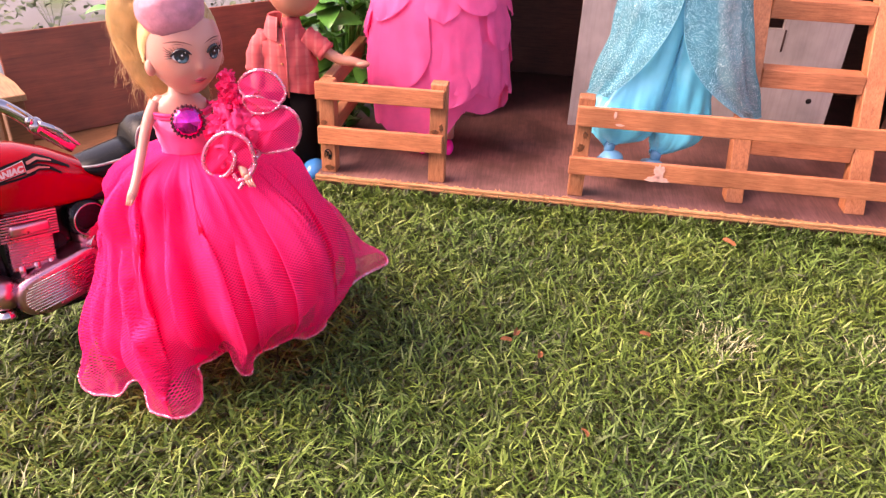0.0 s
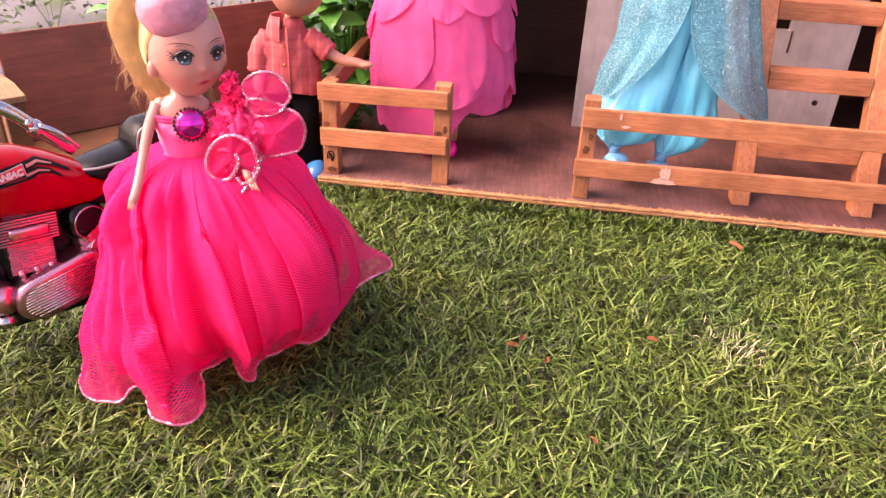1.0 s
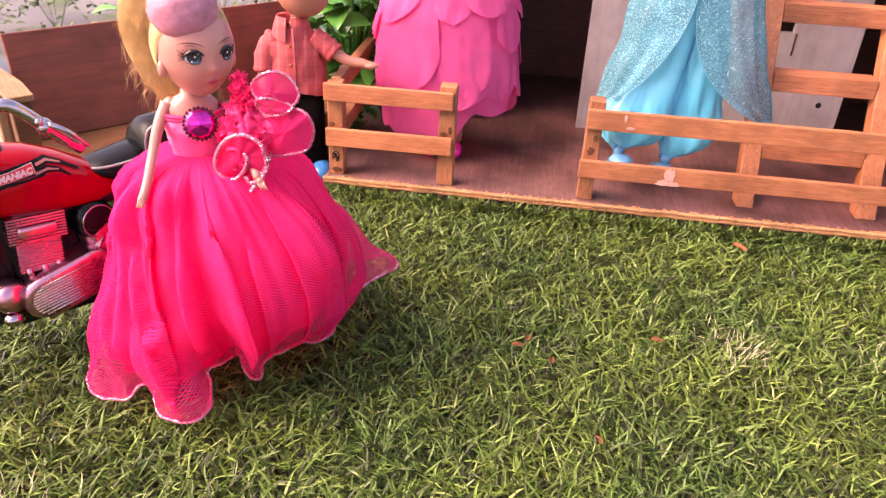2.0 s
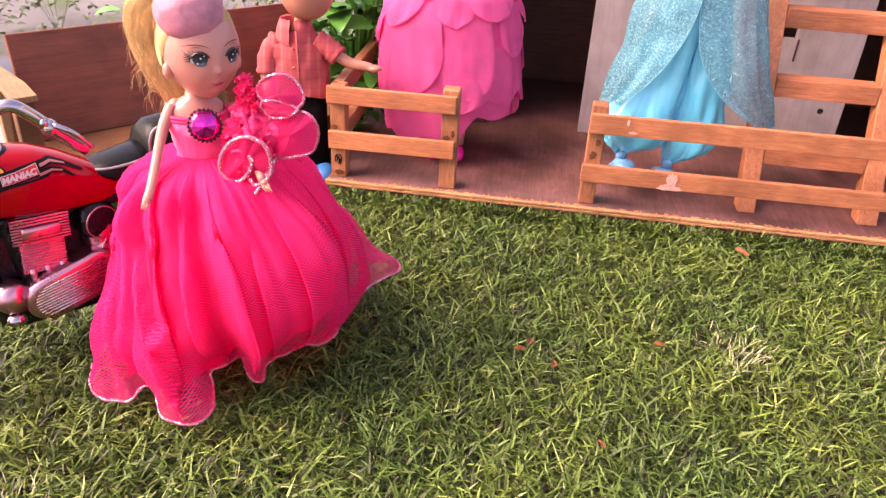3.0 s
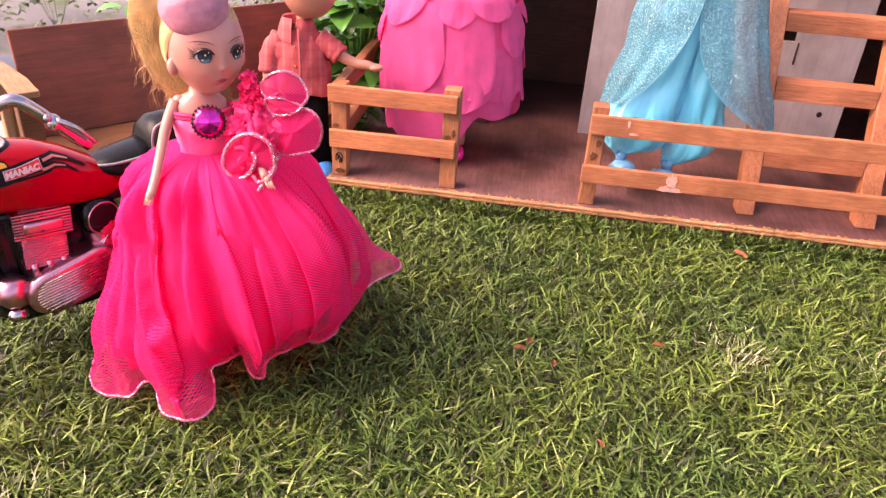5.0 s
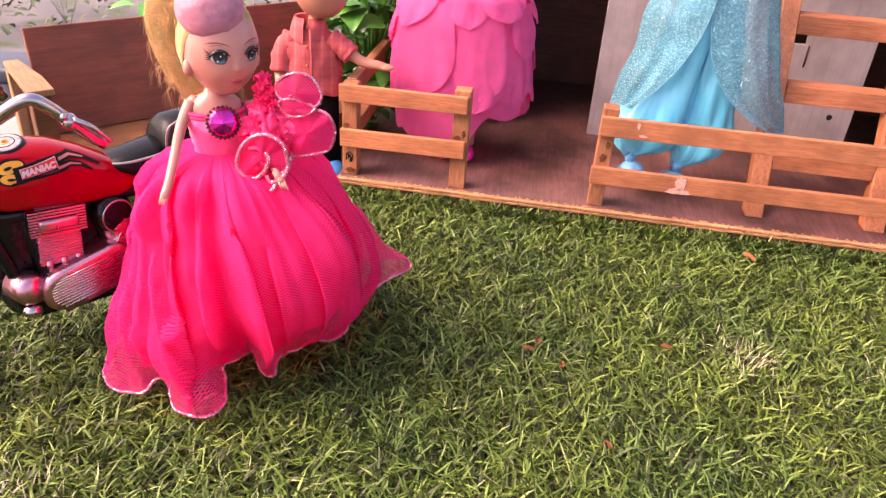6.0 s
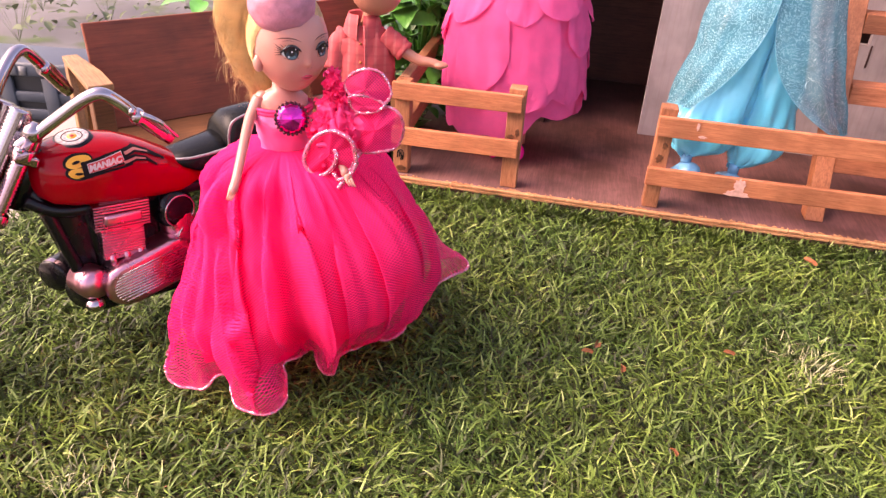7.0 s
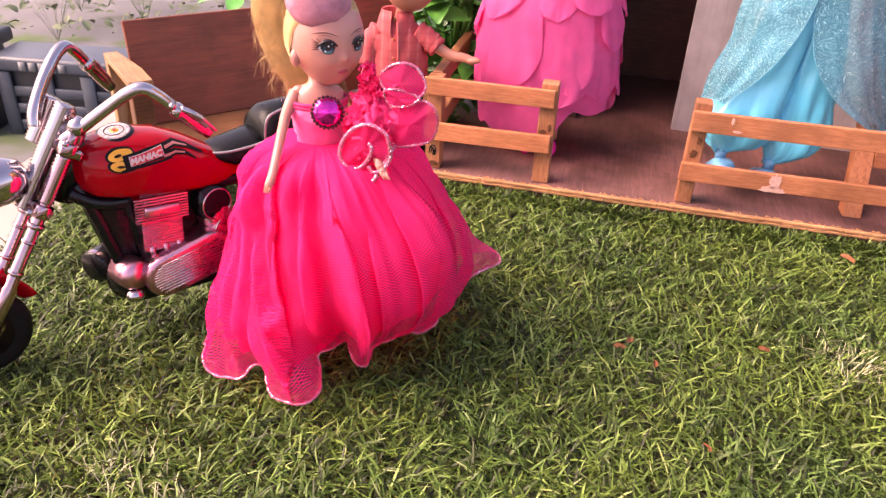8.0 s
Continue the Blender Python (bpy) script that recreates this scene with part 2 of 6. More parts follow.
CRATE = plain("grey_crate_plastic", (0.045, 0.057, 0.075), 0.45, var=0.2, scale=12)
CRATE_DARK = plain("dark_crate_plastic", (0.0148, 0.01776, 0.0222), 0.5, var=0.2, scale=12)
TILE = plain("pale_floor", (0.2664, 0.2146, 0.185), 0.35, var=0.08, scale=6)
DRY = plain("dry_leaf", (0.25, 0.0818, 0.0266), 0.7, var=0.4, scale=300)


def plaid():
    m, n, l, b = nodes_of("coral_plaid")
    tc = n.new("ShaderNodeTexCoord")
    sep = n.new("ShaderNodeSeparateXYZ")
    l.new(tc.outputs["Object"], sep.inputs[0])
    base = (0.45, 0.062, 0.068)
    col = None
    for k, axis in enumerate(("X", "Z")):
        s = n.new("ShaderNodeMath")
        s.operation = "MULTIPLY"
        s.inputs[1].default_value = 2 * math.pi / 0.0095
        l.new(sep.outputs[axis], s.inputs[0])
        w = n.new("ShaderNodeMath")
        w.operation = "SINE"
        l.new(s.outputs[0], w.inputs[0])
        r = ramp(n, [(0.55, (0.0, 0.0, 0.0)), (0.75, (1, 1, 1))])
        l.new(w.outputs[0], r.inputs[0])
        fac = n.new("ShaderNodeMath")
        fac.operation = "MULTIPLY"
        fac.inputs[1].default_value = 0.28
        l.new(r.outputs[0], fac.inputs[0])
        col = mixed(n, l, fac.outputs[0], col if col else base, ((0.55, 0.20, 0.175), (0.30, 0.036, 0.048))[k])
    l.new(col, b.inputs["Base Color"])
    b.inputs["Roughness"].default_value = 0.85
    bump(n, l, b, noise_at(n, l, 1400, 2).outputs[0], 0.3, 0.0004)
    return m


PLAID = plaid()


def grass_blade():
    m, n, l, b = nodes_of("turf_blade")
    g = n.new("ShaderNodeNewGeometry")
    c = ramp(n, [(0.0, (0.0077, 0.0114, 0.0033)), (0.28, (0.0286, 0.0479, 0.011)), (0.55, (0.0638, 0.111, 0.022)), (0.80, (0.106, 0.178, 0.0363)), (0.95, (0.165, 0.246, 0.0605)), (1.0, (0.242, 0.296, 0.121))])
    l.new(g.outputs["Random Per Island"], c.inputs[0])
    big = noise_at(n, l, 9, 3)
    p = ramp(n, [(0.35, (0.86, 0.97, 0.97)), (0.65, (1.30, 1.22, 1.02))])
    l.new(big.outputs[0], p.inputs[0])
    col = mixed(n, l, 1.0, c.outputs[0], p.outputs[0], "MULTIPLY")
    l.new(col, b.inputs["Base Color"])
    b.inputs["Roughness"].default_value = 0.38
    b.inputs["Specular IOR Level"].default_value = 0.20
    tr, mx = n.new("ShaderNodeBsdfTranslucent"), n.new("ShaderNodeMixShader")
    l.new(col, tr.inputs[0])
    mx.inputs[0].default_value = 0.10
    l.new(b.outputs[0], mx.inputs[1]), l.new(tr.outputs[0], mx.inputs[2])
    l.new(mx.outputs[0], n["Material Output"].inputs[0])
    return m


BLADE = grass_blade()
TURF_BASE = plain("turf_backing", (0.00888, 0.00962, 0.00592), 0.9, var=0.4, scale=200)
THATCH = plain("brown_thatch", (0.055, 0.037, 0.019), 0.7, var=0.5, scale=90)
STRAW = plain("straw_blade", (0.34, 0.34, 0.19), 0.5, var=0.3, scale=100)


def patio():
    m, n, l, b = nodes_of("pale_patio")
    a = noise_at(n, l, 1.6, 2, rough=0.4)
    k = noise_at(n, l, 4.5, 2, rough=0.4)
    w = ramp(n, [(0.35, (0.111, 0.111, 0.1147)), (0.65, (0.1591, 0.1576, 0.1591))])
    l.new(a.outputs[0], w.inputs[0])
    f = ramp(n, [(0.50, (0, 0, 0)), (0.66, (1, 1, 1))])
    l.new(k.outputs[0], f.inputs[0])
    g = ramp(n, [(0.4, (0.0666, 0.111, 0.0333)), (0.6, (0.074, 0.0777, 0.0629))])
    l.new(a.outputs[0], g.inputs[0])
    l.new(mixed(n, l, f.outputs[0], w.outputs[0], g.outputs[0]), b.inputs["Base Color"])
    b.inputs["Roughness"].default_value = 0.9
    return m


PATIO = patio()


# ---- mesh helpers ----
def thing(name, m, label, category, group="", kind=""):
    ob = new(name)
    ob.matrix_world = m
    return tagged(ob, label, category, group, kind)


def mesh_of(name, bm, mats, smooth=True):
    me = bpy.data.meshes.new(name)
    bmesh.ops.recalc_face_normals(bm, faces=bm.faces)
    for f in bm.faces:
        f.smooth = smooth
    bm.to_mesh(me)
    bm.free()
    for k in mats if isinstance(mats, (list, tuple)) else [mats]:
        me.materials.append(k)
    return me


def part(name, bm, mat, parent=None, label="", smooth=True):
    ob = new(name, mesh_of(name, bm, mat, smooth))
    ob.parent = parent
    if label:
        tagged(ob, label)
    return ob


def box(lo, hi, bevel=0.0008, bm=None, m=None, mat=0, seg=1):
    bm = bm or bmesh.new()
    c = [(a + b) / 2 for a, b in zip(lo, hi)]
    s = [abs(b - a) for a, b in zip(lo, hi)]
    t = (m or Matrix()) @ Matrix.Translation(c) @ Matrix.Diagonal((*s, 1))
    vs = bmesh.ops.create_cube(bm, size=1, matrix=t)["verts"]
    fs = {f for v in vs for f in v.link_faces}
    for f in fs:
        f.material_index = mat
    if bevel:
        es = list({e for v in vs for e in v.link_edges})
        bmesh.ops.bevel(bm, geom=es, offset=bevel, segments=seg, affect="EDGES", profile=0.6)
    return bm


def tube(pts, r, n=10, bm=None, mat=0, closed=False, cap=True, flat=1.0):
    bm = bm or bmesh.new()
    pts = [Vector(p) for p in pts]
    rs = r if isinstance(r, (list, tuple)) else [r] * len(pts)
    rings, up = [], None
    k = len(pts)
    for i, p in enumerate(pts):
        a = pts[(i - 1) % k] if closed or i else p
        b = pts[(i + 1) % k] if closed or i < k - 1 else p
        d = (b - a).normalized()
        if up is None:
            up = d.orthogonal().normalized()
        up = (up - d * up.dot(d)).normalized()
        s = d.cross(up)
        rings.append([bm.verts.new(p + rs[i] * (math.cos(q) * up + flat * math.sin(q) * s)) for q in (2 * math.pi * j / n for j in range(n))])
    for i in range(k if closed else k - 1):
        A, B = rings[i], rings[(i + 1) % k]
        for j in range(n):
            bm.faces.new((A[j], A[(j + 1) % n], B[(j + 1) % n], B[j])).material_index = mat
    if cap and not closed:
        for ring in (rings[0][::-1], rings[-1]):
            bm.faces.new(ring).material_index = mat
    return bm


def curve_pts(pts, steps=6, closed=False):
    """A smooth line through the points."""
    P = [Vector(p) for p in pts]
    k, out = len(P), []
    for i in range(k if closed else k - 1):
        g = (lambda j: P[j % k]) if closed else (lambda j: P[min(max(j, 0), k - 1)])
        a, b, c, d = g(i - 1), g(i), g(i + 1), g(i + 2)
        for s in range(steps):
            t = s / steps
            out.append(0.5 * ((2 * b) + (c - a) * t + (2 * a - 5 * b + 4 * c - d) * t * t + (3 * b - a - 3 * c + d) * t ** 3))
    if not closed:
        out.append(P[-1])
    return out


def loft(rings, bm=None, mat=0, closed=True, caps=(False, False), uv=None):
    bm = bm or bmesh.new()
    R = [[bm.verts.new(p) for p in ring] for ring in rings]
    lay = bm.loops.layers.uv.verify() if uv else None
    n = len(R[0])
    for i in range(len(R) - 1):
        for j in range(n if closed else n - 1):
            f = bm.faces.new((R[i][j], R[i][(j + 1) % n], R[i + 1][(j + 1) % n], R[i + 1][j]))
            f.material_index = mat
            if uv:
                for lp, (a, b) in zip(f.loops, ((i, j), (i, j + 1), (i + 1, j + 1), (i + 1, j))):
                    lp[lay].uv = uv(a, b)
    for c, ring in zip(caps, (R[0][::-1], R[-1])):
        if c:
            bm.faces.new(ring).material_index = mat
    return bm


def lathe(profile, n=24, bm=None, mat=0, m=None, caps=(True, True)):
    m = m or Matrix()
    rings = [[m @ Vector((r * math.cos(q), r * math.sin(q), z)) for q in (2 * math.pi * j / n for j in range(n))] for r, z in profile]
    return loft(rings, bm, mat, True, caps)


def ball(c, r, bm=None, mat=0, n=20, k=12, m=None, wobble=None):
    """An egg with radii r; wobble(direction) scales it."""
    rx, ry, rz = r if isinstance(r, (list, tuple)) else (r, r, r)
    rings = []
    for i in range(k + 1):
        th = math.pi * (0.02 + 0.96 * i / k)
        ring = []
        for j in range(n):
            q = 2 * math.pi * j / n
            d = Vector((math.sin(th) * math.cos(q), math.sin(th) * math.sin(q), -math.cos(th)))
            s = wobble(d) if wobble else 1.0
            p = Vector((rx * d.x * s, ry * d.y * s, rz * d.z * s))
            ring.append((m @ p if m else p) + Vector(c))
        rings.append(ring)
    return loft(rings, bm, mat, True, (True, True))


# ---- setting: ground, table, turf ----
bm = bmesh.new()
bmesh.ops.create_grid(bm, x_segments=4, y_segments=4, size=60)
ground = part("ground", bm, PATIO, None, "pale patio ground with fallen leaves", False)
ground.location = (0, 0, -0.74)
tagged(ground, "", "ground", kind="structure")

table = thing("table", pose(0.3, 0.62, -0.74), "pale table carrying the green play turf", "table")
part("tabletop", box((-0.80, -0.72, 0.694), (0.95, 0.75, 0.722), 0.003), TILE, table)
for sx in (-0.74, 0.84):
    for sy in (-0.66, 0.64):
        part("leg", box((sx, sy, 0), (sx + 0.05, sy + 0.05, 0.694), 0.003), TILE, table)

# house axes: u along its front, v to its back
HX, HY, HR = -0.031, 0.807, -5.5
HOUSE = pose(HX, HY, 0, 0, 0, HR)
HOUSE_INV = HOUSE.inverted()

turf = new("artificial_turf")
tagged(turf, "green artificial turf mat with dense curled blades", "turf", kind="stuff")
turf_bm = box((-0.385, -0.02, -0.018), (1.10, 1.30, -0.012), 0.001)
part("backing", turf_bm, TURF_BASE, turf, "", False)


def blades(name, xs, ys, rng, mat, length=(0.012, 0.028), rise=(0.006, 0.018), width=(0.0010, 0.0020), z0=-0.012):
    n = len(xs)
    ang = rng.uniform(0, 2 * np.pi, n)
    L = rng.uniform(*length, n)
    H = rng.uniform(*rise, n)
    Wd = rng.uniform(*width, n) * 0.5
    bend = rng.normal(0, 0.38, n)
    V = np.zeros((n, 7, 3))
    for i, t in enumerate((0.0, 0.38, 0.74, 1.0)):
        a = ang + bend * t
        px = xs + np.cos(a) * L * t ** 1.25
        py = ys + np.sin(a) * L * t ** 1.25
        pz = z0 + H * (1.55 * t - 0.62 * t * t)
        w = Wd * (1.0, 0.95, 0.65, 0.0)[i]
        twist = rng.normal(0, 0.35, n) if i == 0 else twist
        ex, ey, ez = -np.sin(a) * w * np.cos(twist), np.cos(a) * w * np.cos(twist), w * np.sin(twist)
        if i < 3:
            V[:, 2 * i] = np.stack([px - ex, py - ey, pz - ez], 1)
            V[:, 2 * i + 1] = np.stack([px + ex, py + ey, pz + ez], 1)
        else:
            V[:, 6] = np.stack([px, py, pz], 1)
    base = (np.arange(n) * 7)[:, None]
    quads = np.concatenate([base + np.array([[0, 1, 3, 2]]), base + np.array([[2, 3, 5, 4]])], 1).reshape(-1, 4)
    tris = base + np.array([[4, 5, 6]])
    me = bpy.data.meshes.new(name)
    me.vertices.add(n * 7)
    me.vertices.foreach_set("co", V.reshape(-1))
    idx = np.concatenate([quads.reshape(-1), tris.reshape(-1)])
    me.loops.add(len(idx))
    me.loops.foreach_set("vertex_index", idx)
    k = len(quads) + len(tris)
    me.polygons.add(k)
    starts = np.concatenate([np.arange(len(quads)) * 4, len(quads) * 4 + np.arange(len(tris)) * 3])
    me.polygons.foreach_set("loop_start", starts)
    me.polygons.foreach_set("use_smooth", np.ones(k, bool))
    me.update(calc_edges=True)
    me.materials.append(mat)
    return new(name, me)


rng = np.random.default_rng(7)


def outside_house(x, y):
    c, s = math.cos(radians(HR)), math.sin(radians(HR))
    u, v = (x - HX) * c + (y - HY) * s, -(x - HX) * s + (y - HY) * c
    return ~((u > -0.004) & (u < 0.80) & (v > -0.004) & (v < 0.46))


def scatter(x0, x1, y0, y1, per_cm2):
    n = int((x1 - x0) * (y1 - y0) * 1e4 * per_cm2)
    x, y = rng.uniform(x0, x1, n), rng.uniform(y0, y1, n)
    keep = outside_house(x, y)
    return x[keep], y[keep]


near = scatter(-0.38, 0.78, 0.26, 0.84, 14.0)
far_a = scatter(-0.38, 1.08, -0.015, 0.26, 2.5)
far_b = scatter(0.78, 1.08, 0.26, 0.84, 2.5)
far_c = scatter(-0.38, 1.08, 0.84, 1.28, 3.0)
GX = np.concatenate([k[0] for k in (near, far_a, far_b, far_c)])
GY = np.concatenate([k[1] for k in (near, far_a, far_b, far_c)])
g = blades("grass", GX, GY, rng, BLADE, length=(0.012, 0.026), rise=(0.006, 0.018), width=(0.0012, 0.0022))
g.parent = turf
low = scatter(-0.38, 0.78, 0.26, 0.84, 7.0)
g = blades("thatch", low[0], low[1], rng, THATCH, length=(0.008, 0.022), rise=(0.003, 0.010), width=(0.0006, 0.0011))
tagged(g, "curled brown thatch fibres between the blades", kind="stuff")
g.parent = turf
for cx, cy, sp, cnt in ((0.344, 0.553, 0.015, 150), (0.470, 0.548, 0.015, 80), (-0.145, 0.340, 0.016, 70), (-0.105, 0.328, 0.012, 40)):
    s = blades("straw_clump", rng.normal(cx, sp, cnt), rng.normal(cy, sp, cnt), rng, STRAW, length=(0.006, 0.018), rise=(0.013, 0.020), width=(0.0008, 0.0014))
    s.parent = turf

cnt = 2600
eu, ev = rng.uniform(-0.02, 0.80, cnt), rng.uniform(-0.022, -0.0105, cnt)
co, si = math.cos(radians(HR)), math.sin(radians(HR))
g = blades("edge_grass", HX + eu * co - ev * si, HY + eu * si + ev * co, rng, BLADE, length=(0.008, 0.020), rise=(0.014, 0.023))
g.parent = turf

# ---- the doll's house ----
house = thing("dollhouse", HOUSE, "handmade wooden dollhouse with porch rails and stairs", "dollhouse")
part("floor_board", box((-0.004, -0.006, 0.0), (0.80, 0.44, 0.012), 0.0006), [PLY_TOP], house, "worn reddish plywood floor")


def splintered_edge(u0, u1, n=420):
    """The raw front edge of the plywood: torn unevenly along its top and face."""
    r = random.Random(17)
    rings = []
    for i in range(n + 1):
        u = u0 + (u1 - u0) * i / n
        a = 0.0007 * noise.noise((u * 45, 0, 0)) + r.uniform(-0.0003, 0.0003)
        b = 0.0009 * noise.noise((u * 60, 4, 0)) + r.uniform(-0.0004, 0.0004)
        rings.append([(u, -0.0061, 0.0118), (u, -0.0082 + b, 0.0121 + a * 0.4), (u, -0.0094 + b, 0.0108 + a * 0.6), (u, -0.0094 + b, 0.0092 + a * 0.5), (u, -0.0080 + b, 0.0086), (u, -0.0081 + b * 0.5, 0.0078), (u, -0.0094, 0.0072 - a * 0.5), (u, -0.0092, 0.0052 + a), (u, -0.0061, 0.0046)])
    return loft(rings, caps=(True, True))


part("floor_edge", splintered_edge(-0.005, 0.80), PLY_EDGE, house, "raw splintered plywood edge", False)


def splinters(u0, u1, n=190):
    """Pale flakes torn from the face veneer along the floor's front edge."""
    r = random.Random(23)
    bm = bmesh.new()
    for _ in range(n):
        u, w, L = r.uniform(u0, u1), r.uniform(0.0006, 0.0030), r.uniform(0.0012, 0.0052)
        lean_u = r.uniform(-0.0010, 0.0010)
        low = [bm.verts.new(p) for p in ((u - w, -0.0066, 0.0122), (u + w, -0.0066, 0.0122), (u + lean_u, -0.0066 + L, 0.0122))]
        top = [bm.verts.new(p) for p in ((u - w, -0.0066, 0.0126), (u + w, -0.0066, 0.0126), (u + lean_u, -0.0066 + L, 0.0124))]
        bm.faces.new(top)
        for k in range(3):
            bm.faces.new((low[k], low[(k + 1) % 3], top[(k + 1) % 3], top[k]))
    return bm


tagged(part("splinters", splinters(-0.003, 0.795), PLY_EDGE, house, "", False), "pale torn veneer splinters", kind="stuff")
part("base_frame", box((0.0, -0.002, -0.012), (0.79, 0.43, -0.0005), 0.0006), DARK_WOOD, house)


def post(parent, u0, u1, v0, v1, z0, z1, mat=None):
    return part("post", box((u0, v0, z0), (u1, v1, z1), 0.0009), mat or OAK_Z, parent, "", False)


def rail(parent, u0, u1, v0, v1, z0, z1, mat=None, tilt=0.0):
    m = Matrix.Translation((u0, (v0 + v1) / 2, z0)) @ pose(0, 0, 0, 0, -tilt, 0) @ Matrix.Translation((-u0, -(v0 + v1) / 2, -z0))
    return part("rail", box((u0, v0, z0), (u1, v1, z1), 0.0011, m=m, seg=2), mat or OAK_X, parent, "", False)


fence = part("porch_railing", box((0.0, 0.0, 0.0122), (0.0165, 0.016, 0.116), 0.0009), OAK_Z, house, "short oak porch railing", False)
post(fence, 0.1195, 0.1370, 0.0, 0.016, 0.0122, 0.1225)
rail(fence, -0.002, 0.1345, -0.0065, -0.0003, 0.0980, 0.1165, tilt=0.3)
rail(fence, -0.001, 0.1345, -0.0065, -0.0003, 0.0478, 0.0672, tilt=0.5)
part("side_rail", box((0.001, 0.0165, 0.098), (0.012, 0.335, 0.117), 0.001), OAK_Y, fence, "", False)
part("side_rail", box((0.001, 0.0165, 0.049), (0.012, 0.335, 0.067), 0.001), OAK_Y, fence, "", False)
post(fence, 0.0, 0.0165, 0.3355, 0.350, 0.0122, 0.117, OAK_Y)
mark = part("mark", tube(curve_pts([(0.0045, -0.0004, 0.0300), (0.0050, -0.0004, 0.0370), (0.0085, -0.0004, 0.0395), (0.0115, -0.0004, 0.0360), (0.0110, -0.0004, 0.0290)], 5), 0.0006, 5), EYE_DARK, fence, "small worn dark stamp")
for x, z, h in ((0.0066, 0.0345, 0.0030), (0.0085, 0.0325, 0.0045), (0.0100, 0.0310, 0.0030)):
    part("stroke", tube(curve_pts([(x, -0.0004, z - h), (x + 0.0008, -0.0004, z), (x - 0.0003, -0.0004, z + h)], 4), 0.0007, 5), EYE_DARK, mark)

fence2 = part("long_railing", box((0.2715, 0.0, 0.0122), (0.2875, 0.016, 0.1215), 0.0009), OAK_Z, house, "long oak railing with a pale smear", False)
post(fence2, 0.765, 0.782, 0.0, 0.016, 0.0122, 0.1215)
rail(fence2, 0.2705, 0.785, -0.0065, -0.0003, 0.0935, 0.1140, tilt=0.3)
rail(fence2, 0.2690, 0.785, -0.0065, -0.0003, 0.0400, 0.0590, tilt=0.3)


def smear(parent, c, ru, rz, seed, n=26, mat=None):
    r = random.Random(seed)
    bm = bmesh.new()
    vs = [bm.verts.new((c[0] + ru * math.cos(q) * k, c[1], c[2] + rz * math.sin(q) * k)) for q, k in ((2 * math.pi * i / n, r.uniform(0.7, 1.1)) for i in range(n))]
    f = bm.faces.new(vs)
    bmesh.ops.extrude_face_region(bm, geom=[f])
    for v in list(bm.verts)[n:]:
        v.co.y -= 0.0005
    return part("paint_smear", bm, mat or PALE, parent, "brown glue stain" if mat else "pale pink paint smear", False)


PALE = plain("pale_smear", (0.5772, 0.333, 0.2812), 0.4, var=0.15, scale=300)
smear(fence2, (0.3615, -0.0066, 0.0520), 0.0062, 0.0085, 3)
smear(fence2, (0.3605, -0.0066, 0.0435), 0.014, 0.0035, 4)
smear(fence2, (0.3080, -0.0066, 0.1085), 0.0016, 0.004, 5)
smear(fence2, (0.3140, -0.0066, 0.0985), 0.0045, 0.0014, 6)
smear(fence, (0.0050, -0.0001, 0.0705), 0.0042, 0.0030, 7, mat=STAIN)
smear(fence, (0.0090, -0.0001, 0.0180), 0.0062, 0.0036, 8, mat=STAIN)
smear(fence, (0.1255, -0.0001, 0.0705), 0.0050, 0.0030, 9, mat=STAIN)
smear(fence, (0.1320, -0.0001, 0.0755), 0.0022, 0.0050, 10, mat=STAIN)
smear(fence2, (0.2790, -0.0001, 0.0680), 0.0040, 0.0050, 11, mat=STAIN)
smear(fence2, (0.2820, -0.0001, 0.0820), 0.0030, 0.0040, 12, mat=STAIN)

# walls of the house
def panel_wall():
    """The pale panel between two doorways, with a square hole cut through it."""
    bm = bmesh.new()
    U, Z = (0.272, 0.487, 0.511, 0.588), (0.0122, 0.154, 0.178, 0.34)
    for i in range(3):
        for k in range(3):
            if (i, k) != (1, 1):
                box((U[i], 0.212, Z[k]), (U[i + 1], 0.221, Z[k + 1]), 0, bm)
    bmesh.ops.remove_doubles(bm, verts=bm.verts, dist=1e-5)
    return bm


wall = part("front_panel", panel_wall(), PANEL, house, "pale whitewashed plywood wall panel", False)
part("nail_hole", ball((0.562, 0.2118, 0.070), (0.0035, 0.0006, 0.0035)), EYE_DARK, wall)
part("nail_hole", ball((0.505, 0.2118, 0.100), (0.0012, 0.0006, 0.0012)), EYE_DARK, wall)
part("scratch", box((0.5125, 0.2114, 0.128), (0.5145, 0.2121, 0.154), 0), DARK_WOOD, wall)
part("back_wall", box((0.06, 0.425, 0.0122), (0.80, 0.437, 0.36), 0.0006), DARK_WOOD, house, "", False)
# unseen side and front walls, added to keep the rooms dark
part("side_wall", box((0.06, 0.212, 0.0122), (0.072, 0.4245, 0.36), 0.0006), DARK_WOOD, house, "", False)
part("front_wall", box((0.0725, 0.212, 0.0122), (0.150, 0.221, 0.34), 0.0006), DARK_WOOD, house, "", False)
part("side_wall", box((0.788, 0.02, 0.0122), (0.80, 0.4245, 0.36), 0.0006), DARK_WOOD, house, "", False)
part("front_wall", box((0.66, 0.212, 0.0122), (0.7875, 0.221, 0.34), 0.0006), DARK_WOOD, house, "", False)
# roof board and lintel out of view, added to shade rooms and porch back
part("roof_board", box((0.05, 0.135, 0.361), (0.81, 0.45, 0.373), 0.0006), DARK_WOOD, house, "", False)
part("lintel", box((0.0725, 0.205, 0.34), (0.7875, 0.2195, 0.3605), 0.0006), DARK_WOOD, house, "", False)

